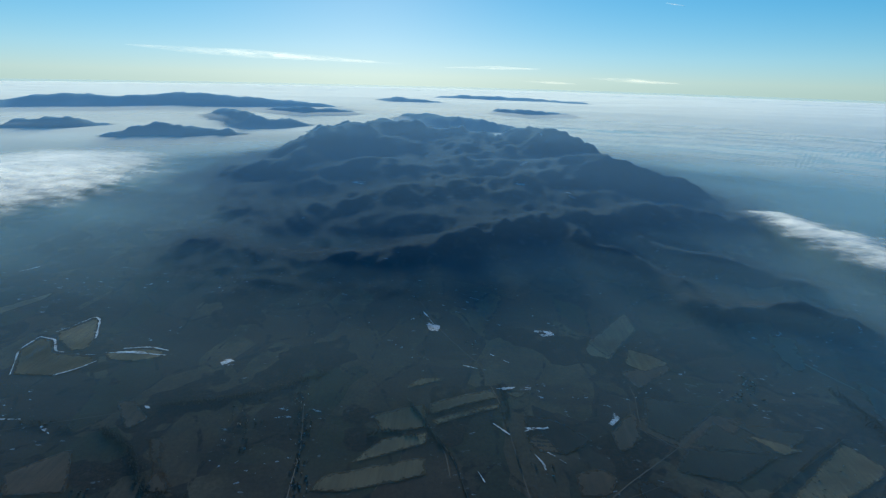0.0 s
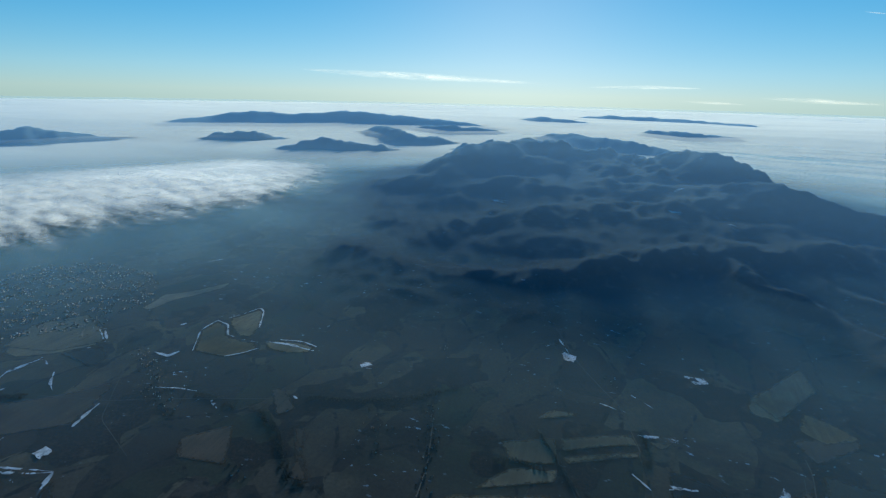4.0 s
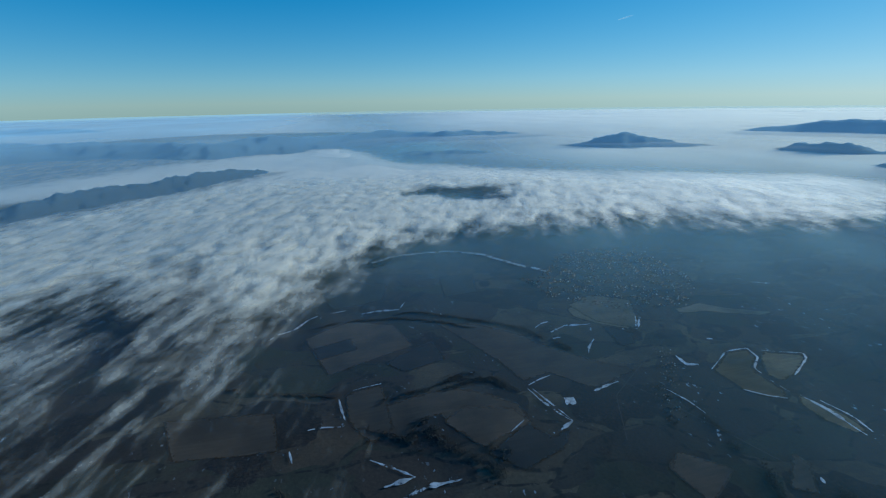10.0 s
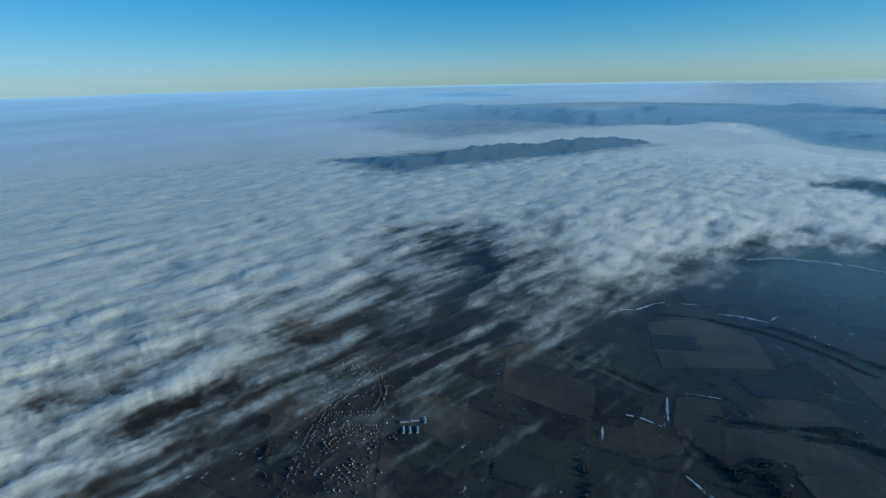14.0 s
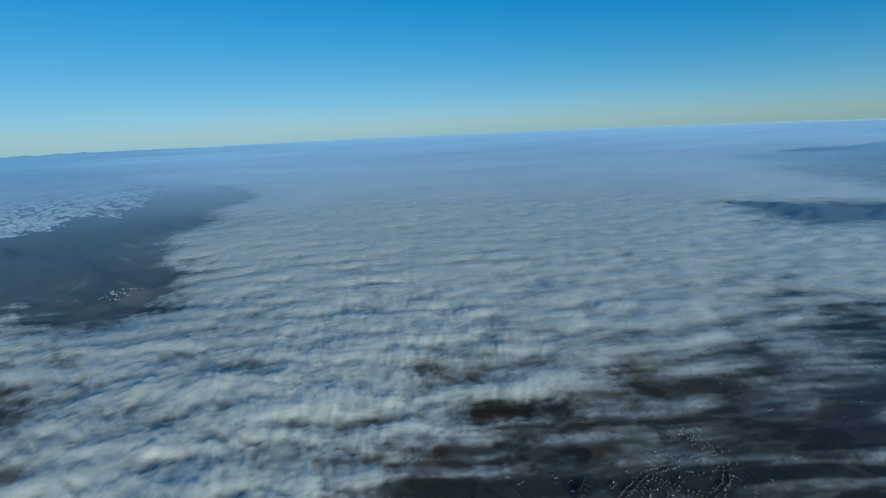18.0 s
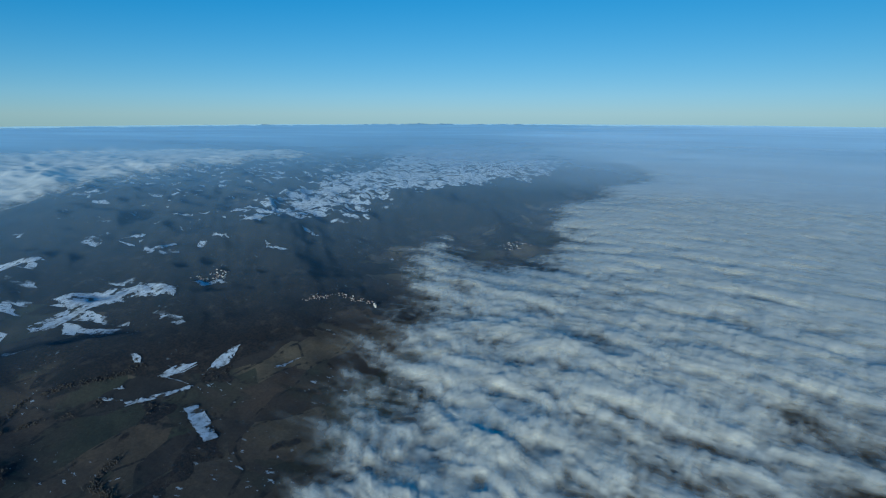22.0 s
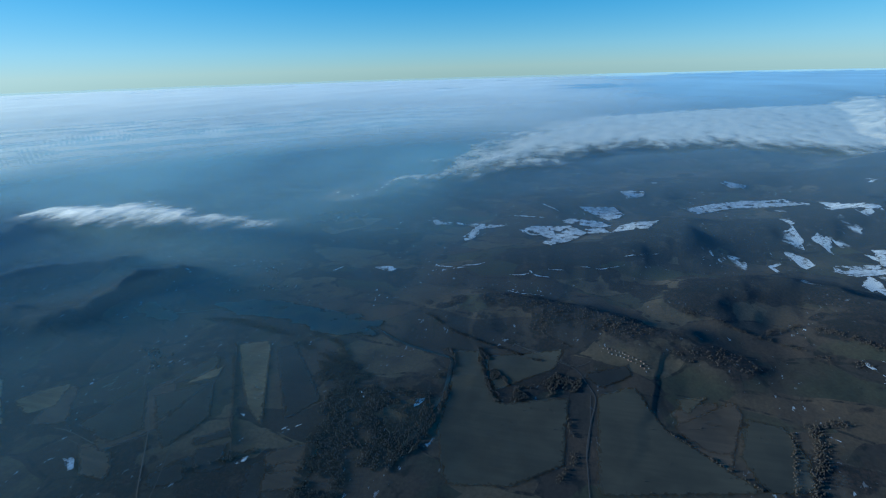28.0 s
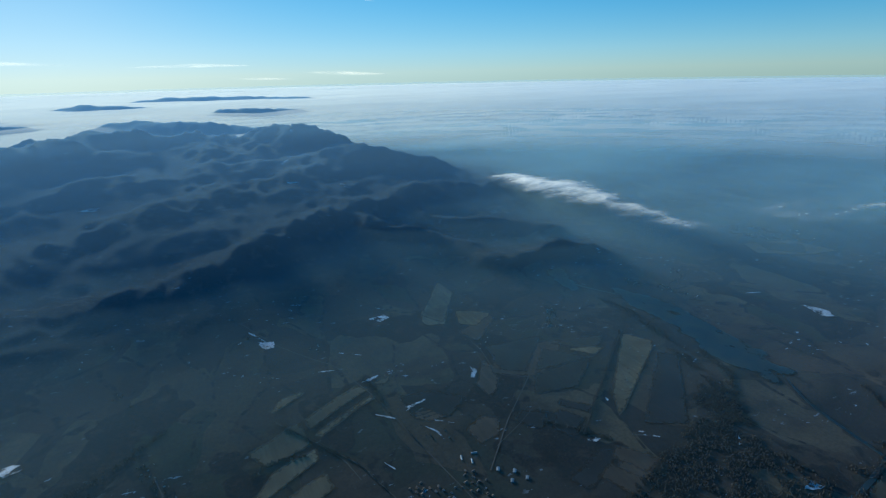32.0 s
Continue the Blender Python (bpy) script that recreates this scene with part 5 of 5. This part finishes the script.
COPSE = [(131, 36), (124, 32), (103, 25), (103, 19), (113, -1), (120, 0), (120, 8), (111, 15), (110, 22), (124, 30)]
RIVERSIDE = [(111, 92), (117, 81), (108, 73), (101, 58), (101, 46), (89, 41), (76, 42), (63, 56), (50, 58), (42, 66), (56, 70), (70, 74), (83, 76), (94, 80)]
grove("copse", scattered(COPSE, 1600, 401), 0.4, 0.8, "dense copse of bare brown trees in the meadow", 402)
grove("riverside_wood", scattered(RIVERSIDE, 5000, 403, -0.2), 0.35, 0.75, "ragged riverside wood of dark bare trees", 404)
TREE_LINES = [
    (0.8, 0.25, [(-229.6, -7.9), (-233.4, 16.7), (-231, 32.5), (-219.6, 54.7), (-210.1, 65.5)]),
    (1, 0.2, [(-164.3, 41.2), (-167.8, 50.6), (-165.7, 60.8), (-158.8, 62.6)]),
    (0.7, 0.3, [(-185.6, -35.9), (-177.4, -19.5), (-170.8, 3.8)]),
    (0.6, 0.3, [(-150, 11.8), (-140.9, 23), (-134.8, 26.2)]),
    (1.2, 0.2, [(-131.6, 45.3), (-127.6, 50.9), (-120.2, 43.2)]),
    (0.7, 0.3, [(-128.2, 117.6), (-118.1, 118.1), (-111, 115.6)]),
    (0.5, 0.3, [(131.9, 35.4), (120.7, 34), (105.2, 27.2), (101.6, 24.5)]),
    (0.7, 0.25, [(109.4, -62.5), (95.9, -60.8), (79.2, -52.8), (66.6, -52.8), (56.2, -52.4)]),
    (1, 0.25, [(128.3, 48.6), (123.5, 44.1), (113.3, 42.2), (110, 48.1)]),
    (0.5, 0.3, [(148.7, 62.1), (139.3, 49.9), (133.3, 32.7), (126.1, 12.9)]),
    (0.4, 0.3, [(-26.3, 119.9), (-20.1, 123.1), (-12.9, 121.2), (-2.8, 117.9)]),
    (0.4, 0.3, [(-14.6, 135), (-7.5, 124.2), (-2.4, 114.2)]),
    (0.5, 0.3, [(14.1, 147.5), (16.2, 139.5), (15.8, 131.2)]),
    (0.9, 0.25, [(129.4, 103.8), (123.8, 89.2), (108.6, 77.1), (94.8, 73.1)]),
    (0.5, 0.3, [(54.5, 101.3), (60.7, 93.6), (66.5, 86.1)]),
    (0.35, 0.45, [(108, -57), (95, -54), (82, -50)]),
    (0.9, 0.22, [(112, -72), (109, -63), (101, -62), (91, -57), (80, -54)]),
    (0.25, 0.5, [(99, -24), (91, -33), (82, -43)]),
    (0.4, 0.3, [(131, 36), (112, 30), (101, 25)]),
    (0.5, 0.5, [(99, 3), (82, 1), (74, 5)]),
    (1.4, 0.2, [(129, 156), (132, 142), (127, 120), (119, 101), (112, 82)]),
    (0.5, 0.22, [(105, 42), (101, 41), (86, 42), (77, 47), (67, 48)]),
    (0.4, 0.4, [(115, 129), (84, 107), (61, 91)]),
    (1.0, 0.22, [(-238, 31), (-234, 44), (-222, 65), (-206, 86), (-179, 99)]),
    (0.9, 0.25, [(-164, 18), (-166, 34), (-171, 46), (-167, 60), (-155, 67)]),
    (1.8, 0.12, [(-140, 22), (-148, 30), (-134, 34), (-126, 42), (-118, 46)]),
    (1.2, 0.2, [(-170, 42), (-174, 52), (-170, 59), (-162, 62)]),
    (0.9, 0.2, [(-105, 118), (-94, 113), (-84, 103), (-76, 95), (-67, 94)]),
    (0.8, 0.25, [(-130, -14), (-124, -11), (-113, -8), (-100, -4)]),
    (0.9, 0.25, [(160, -65), (168, -78), (151, -97), (148, -108)]),
    (0.9, 0.25, [(168, -37), (163, -47), (157, -59), (153, -70), (144, -79)]),
    (0.2, 1.3, [(-16, 138), (-8, 125), (0, 112), (4, 98)]),
    (0.2, 1.3, [(14, 138), (16, 124), (19, 103)]),
    (0.8, 0.25, [(-95, -95), (-88, -88), (-80, -72)]),
    (0.7, 0.3, [(-45, 150), (-60, 138), (-75, 132), (-92, 128)]),
]
for n, (spread, every, line) in enumerate(TREE_LINES):
    grove("tree_belt", beside(line, spread, every * 0.55, 420 + n), 0.35, 0.75, "ragged belt of bare trees along a bank", 450 + n)
rng = np.random.RandomState(480)
far, turn = np.sqrt(rng.uniform(62**2, 185**2, 60000)), rng.uniform(0, 2 * np.pi, 60000)
wild = np.column_stack([HUB[0] + far * np.cos(turn), HUB[1] + far * np.sin(turn)])
wild = wild[(on_land(LAND_Z, wild[:, 0], wild[:, 1]) > 3.2) & (on_land(LAND_WOOD, wild[:, 0], wild[:, 1]) + 0.5 * fbm(wild[:, 0] / 5, wild[:, 1] / 5, 3, 481) > 0.62) & (inside(wild[:, 0], wild[:, 1], DECK) < -5)]
grove("hill_wood", wild[:18000], 0.4, 0.8, "bare winter woodland covering the near slopes", 482)

# bushes and single trees along the lanes and parcel edges of the valley
far, turn = np.sqrt(rng.uniform(60**2, 200**2, 90000)), rng.uniform(0, 2 * np.pi, 90000)
bush = np.column_stack([HUB[0] + far * np.cos(turn), HUB[1] + far * np.sin(turn)])
lines = np.abs(fbm(bush[:, 0] / 17 + 3, bush[:, 1] / 11, 2, 491))
bush = bush[(lines < 0.012 + 0.03 * step(0.1, 0.4, fbm(bush[:, 0] / 30, bush[:, 1] / 30, 2, 493))) & (on_land(LAND_Z, bush[:, 0], bush[:, 1]) < 4) & (inside(bush[:, 0], bush[:, 1], DECK) < -5)]
grove("hedge_bushes", bush[:7000], 0.15, 0.42, "scattered bare bushes along field edges", 494)


# ---- villages ----
def box(w, d, h, base=0.0):
    v = [(sx * w / 2, sy * d / 2, z) for z in (base, h) for sx, sy in ((-1, -1), (1, -1), (1, 1), (-1, 1))]
    return v, [(3, 2, 1, 0), (4, 5, 6, 7), (0, 1, 5, 4), (1, 2, 6, 5), (2, 3, 7, 6), (3, 0, 4, 7)]


def gable(w, d, low, high, over=0.05):
    a, b = w / 2 + over, d / 2 + over
    v = [(-a, -b, low), (a, -b, low), (a, b, low), (-a, b, low), (-a, 0, high), (a, 0, high)]
    t = 0.05
    v += [(x, y, z - t) for x, y, z in v[:4]]
    return v, [(0, 1, 5, 4), (2, 3, 4, 5), (0, 4, 3), (1, 2, 5), (0, 6, 7, 1), (1, 7, 8, 2), (2, 8, 9, 3), (3, 9, 6, 0), (6, 9, 8, 7)]


def house_kind(name, w, d, eaves, ridge, wall, roof, label, chimney=True, category="house"):
    root = new(name)
    part("wall", mesh_of("wall", *box(w, d, eaves, -0.25), wall), root)
    part("roof", mesh_of("roof", *gable(w, d, eaves, ridge), roof), root)
    if chimney:
        v, f = box(0.07, 0.07, ridge + 0.08, eaves)
        part("chimney", mesh_of("chimney", [(x + w * 0.2, y + d * 0.12, z) for x, y, z in v], f, BRICKWORK), root)
    return tagged(root, label, category)


KINDS = [
    house_kind("house", 0.62, 0.47, 0.20, 0.41, LIME, TILE, "small whitewashed village house with a red tile roof"),
    house_kind("house", 0.56, 0.48, 0.23, 0.42, LIME, SLATE, "small whitewashed village house with a grey roof"),
    house_kind("house", 0.51, 0.51, 0.27, 0.47, BRICKWORK, TILE, "square brick village house with a red tile roof"),
    house_kind("house", 0.82, 0.39, 0.19, 0.34, LIME, TILE, "long low farmhouse with a worn tile roof"),
]
BARN = house_kind("barn", 3.0, 0.9, 0.30, 0.50, LIME, SHEET, "long white barn with a pale metal roof", False, "barn")
HALL = house_kind("industrial_hall", 2.2, 1.5, 0.55, 0.68, SHEET, SHEET, "flat grey metal industrial hall", False, "hall")
TOWER = house_kind("apartment_block", 0.9, 0.7, 1.7, 1.8, LIME, SLATE, "tall white apartment block at the village edge", False, "building")
LARGE = [BARN, HALL, TOWER]


def put_down(proto, x, y, turn, group, scale=1.0):
    m = Matrix.Translation((x, y, float(on_land(LAND_Z, [x], [y])[0]))) @ Matrix.Rotation(turn, 4, "Z")
    ob = copy_thing(proto, m)
    ob.scale = (scale, scale, scale)
    return tagged(ob, group=group)


def street(line, gap, group, seed, reach=0.95, size=1.0):
    rng = np.random.RandomState(seed)
    for (ax, ay), (bx, by) in zip(line, line[1:]):
        long, turn = math.hypot(bx - ax, by - ay), math.atan2(by - ay, bx - ax)
        for side in (-1, 1):
            s = rng.uniform(0, gap)
            while s < long:
                if rng.rand() > 0.14:
                    off = side * (reach + rng.uniform(-0.12, 0.3))
                    x, y = ax + math.cos(turn) * s - math.sin(turn) * off, ay + math.sin(turn) * s + math.cos(turn) * off
                    put_down(KINDS[rng.choice(4, p=(0.4, 0.2, 0.2, 0.2))], x, y, turn + rng.choice([0, math.pi / 2]) + rng.normal(0, 0.06), group, size * rng.uniform(0.8, 1.1))
                s += gap * rng.uniform(0.8, 1.35)


def cluster(ring, count, group, seed, turn):
    rng = np.random.RandomState(seed)
    kept = []
    for x, y in scattered(ring, count * 4, seed):
        if len(kept) < count and all((x - a) ** 2 + (y - b) ** 2 > 1.4 for a, b in kept):
            kept.append((x, y))
            put_down(KINDS[rng.choice(4)], x, y, turn + rng.choice([0, math.pi / 2]) + rng.normal(0, 0.12), group, rng.uniform(0.8, 1.15))


def hamlet(name, spots, seed, turns, label, small=0.8, large=1.9):
    """Many small houses in one piece: walls and roofs."""
    rng = np.random.RandomState(seed)
    verts, faces, slots = [], [], []
    for x, y in spots:
        w, d, h, t = rng.uniform(small, large), rng.uniform(0.6, 0.9) * small, rng.uniform(0.25, 0.45) * small + 0.02, rng.choice(turns) + rng.normal(0, 0.1)
        base = float(on_land(LAND_Z, [x], [y])[0])
        for slot, (v, f) in enumerate((box(w, d, h, -0.4), gable(w, d, h, h + 0.28))):
            faces += [tuple(len(verts) + i for i in g) for g in f]
            slots += [slot if rng.rand() < 0.8 else 0] * len(f)
            verts += [(x + math.cos(t) * a - math.sin(t) * b, y + math.sin(t) * a + math.cos(t) * b, base + c) for a, b, c in v]
    me = mesh_of(name, verts, faces, LIME)
    me.materials.append(TILE)
    me.polygons.foreach_set("material_index", np.array(slots, np.int32))
    return tagged(new(name, me), label, "village", kind="stuff")


NEAR = "houses of the village below the fog"
for n, line in enumerate([
    [(-97, -84), (-112, -90.5), (-119, -90), (-139, -90)], [(-113, -88.5), (-120, -75)], [(-99, -78.5), (-108, -78.3), (-112.5, -80.5)], [(-111, -78.4), (-115.5, -70.3)],
    [(-108, -78), (-112, -69)], [(-133, -82), (-129.5, -78.7), (-120.7, -76.3)], [(-135, -100.5), (-138.5, -98), (-138.3, -91)], [(-97, -71), (-94, -63.5)], [(-99.5, -70), (-99, -64.5)], [(-88, -80), (-97, -84)],
]):
    street(line, 1.0, NEAR, 500 + n, 0.75, 0.7)
for x, y, turn in ((-117.3, -63.6, 0.6), (-118.2, -61.9, 0.6), (-119.3, -60.0, 0.6), (-122.5, -62.7, 2.1), (-124.1, -60.2, 0.6), (-120.6, -65.3, 2.1)):
    put_down(BARN, x, y, turn, "barns of the village farm", 0.9)
hamlet("hamlet", scattered([(103, 163), (107, 155), (103, 144), (95, 139), (92, 147)], 48, 520), 520, (0.7, 2.27), "grey village of small houses by the water meadows", 0.35, 0.7)
hamlet("hamlet", scattered([(157, 166), (165, 159), (171, 134), (166, 133), (162, 147), (153, 163)], 60, 521), 521, (2.0, 0.43), "pale village strung along the valley road", 0.4, 0.75)
hamlet("hamlet", scattered([(191, 167), (194, 158), (173, 146), (172, 151)], 26, 522), 522, (0.6, 2.17), "small cluster of village houses in the valley", 0.4, 0.75)
hamlet("hamlet", scattered([(272, 198), (304, 178), (310, 153), (282, 150), (264, 175)], 110, 523), 523, (0.5, 2.07), "far hazy village on the valley floor", 0.5, 1.1)
cluster([(7, 96), (15, 98), (26, 95), (31, 84), (20, 74), (6, 78)], 62, "houses of the village under the path", 524, 0.3)
for x, y, turn, proto in ((32.0, 91.5, 0.9, HALL), (35.5, 89.0, 0.9, HALL), (33.0, 86.5, 0.9, HALL), (37.0, 85.5, 0.9, HALL), (27.5, 97.2, 1.2, BARN), (29.5, 99.6, -0.3, BARN), (25.6, 99.6, 1.2, BARN)):
    put_down(proto, x, y, turn, "sheds of the village works", 0.55)
street([(135, -6), (133, -13), (129, -20), (126, -22)], 1.3, "houses at the foot of the hill", 525, 0.8, 0.7)
hamlet("hamlet", beside([(130, -180), (122, -197), (110, -202), (104, -202)], 1.0, 0.55, 526, -1), 526, (0.3, 1.9), "bright row of houses on the hillside above the fog", 0.45, 0.85)
hamlet("hamlet", scattered([(203, -175), (197, -186), (196, -195), (188, -190), (191, -177)], 40, 527), 527, (0.4, 1.97), "small plateau village beside snowy fields", 0.5, 0.9)
hamlet("hamlet", scattered([(78, -330), (70, -358), (58, -352), (66, -322)], 60, 528), 528, (0.2, 1.77), "sunlit village on the slope above the fog", 0.55, 1.1)
for x, y in ((102.2, -200.2), (101.0, -199.2)):
    put_down(TOWER, x, y, 0.3, "apartment blocks by the fog")
for proto in KINDS + LARGE:
    for ob in (*proto.children, proto):
        bpy.data.objects.remove(ob)

# barns, sheds and houses too small to count round the near village
OUTSKIRTS = [(-92, -60), (-100, -58), (-118, -66), (-134, -76), (-144, -92), (-142, -104), (-130, -103), (-112, -96), (-98, -90), (-86, -82), (-86, -70)]
hamlet("village_outskirts", scattered(OUTSKIRTS, 200, 540, -0.15), 541, (0.45, 2.02), "small dark-roofed sheds and houses round the village", 0.25, 0.5)

# small hamlets strung along the northern valley
for n, (spread, every, line) in enumerate([
    (0.9, 0.45, [(-52, 140), (-45, 120), (-40, 100), (-38, 88)]), (2.2, 0.5, [(-66, 130), (-62, 116)]), (1.8, 0.7, [(-57, 173), (-53, 170)]), (1.6, 0.6, [(-17, 193), (-13, 189)]),
    (1.2, 0.5, [(3, 174), (8, 172)]), (1.5, 0.8, [(22, 115), (26, 109)]), (1.6, 0.8, [(103, 118), (109, 112)]), (1.0, 0.5, [(97, 111), (88, 100)]), (1.8, 0.6, [(64, 152), (60, 147)]),
    (1.6, 0.35, [(-150, 120), (-138, 112), (-128, 108)]), (1.4, 0.4, [(-171, 135), (-160, 128), (-150, 120)]), (1.2, 0.6, [(-95, 96), (-88, 90)]), (2.0, 0.45, [(-214, 152), (-205, 140), (-200, 128)]),
]):
    hamlet("hamlet", beside(line, 1.3 * spread, every * 1.2, 560 + n, -1), 560 + n, (0.4, 1.97), "small scattered hamlet of dim roofs in the valley", 0.25, 0.55)

# the town under the fog's edge: too many small roofs to count
TOWN = [(-258, 116), (-302, 150), (-312, 190), (-277, 205), (-230, 200), (-205, 172), (-212, 139), (-232, 115), (-273, 104)]
hamlet("town", scattered(TOWN, 1700, 530, 0.0), 531, (0.5, 2.07), "grey town of many small roofs under the fog edge", 0.4, 0.95)


# ---- high cloud and a contrail near the sun ----
def ice_material():
    s = Shader("ice_cloud")
    fibre = s.noise(0.012, 6, s.scaled(0.25, 0.25, 2.2), 0.6)
    amount = s.math("MULTIPLY", s.attribute("cover"), s.ramp(fibre, 0.32, 0.68, 0.08, 0.5))
    lit = s.add("MixShader", i0=0.7, i1=s.add("BsdfDiffuse", Color=(0.95, 0.86, 0.74, 1)), i2=s.add("BsdfTranslucent", Color=(0.98, 0.88, 0.76, 1)))
    return s.done(s.add("MixShader", i0=amount, i1=s.add("BsdfTransparent"), i2=lit))


ICE = ice_material()


def streak(name, rows, label, category, far=4500.0):
    """A band of high cloud from rows of bearing, height in degrees and width in degrees."""
    t = np.linspace(0, len(rows) - 1, 60)
    b, e, w = (np.interp(t, range(len(rows)), [row[k] for row in rows]) for k in range(3))
    across = np.linspace(-1, 1, 9)
    e = np.radians(e[None, :] + across[:, None] * w[None, :])
    b = np.radians(np.broadcast_to(b, e.shape))
    cover = (1 - across[:, None] ** 2) * np.sin(np.pi * np.clip(t / t[-1], 0.02, 0.98))[None, :] ** 0.7
    return tagged(sheet(name, HUB[0] - far * np.sin(b), HUB[1] + far * np.cos(b), 99 + far * np.tan(e), ICE, cover=cover), label, category, kind="stuff")


streak("cirrus_cloud", [(33, 2.1, 0.05), (28, 1.88, 0.3), (22, 1.72, 0.42), (16, 1.55, 0.3), (7, 1.2, 0.06)], "long cream streak of cirrus cloud low near the sun", "cloud")
streak("cirrus_cloud", [(3, 0.95, 0.05), (-3, 1.05, 0.2), (-8, 1.0, 0.05)], "faint wisp of cirrus cloud above the haze", "cloud")
streak("cirrus_cloud", [(-6, -0.2, 0.05), (-9, -0.3, 0.15), (-12, -0.4, 0.05)], "faint wisp of cirrus cloud above the haze", "cloud")
streak("cirrus_cloud", [(-13, 0.25, 0.06), (-17, 0.1, 0.25), (-22, -0.1, 0.06)], "faint wisp of cirrus cloud above the haze", "cloud")
streak("contrail", [(58.7, 7.35, 0.05), (57.9, 7.55, 0.09), (57.2, 7.72, 0.03)], "short thin white contrail in the blue sky", "contrail")
streak("contrail", [(-19.2, 7.2, 0.04), (-20, 7.05, 0.06), (-21, 6.9, 0.03)], "short thin white contrail in the blue sky", "contrail")
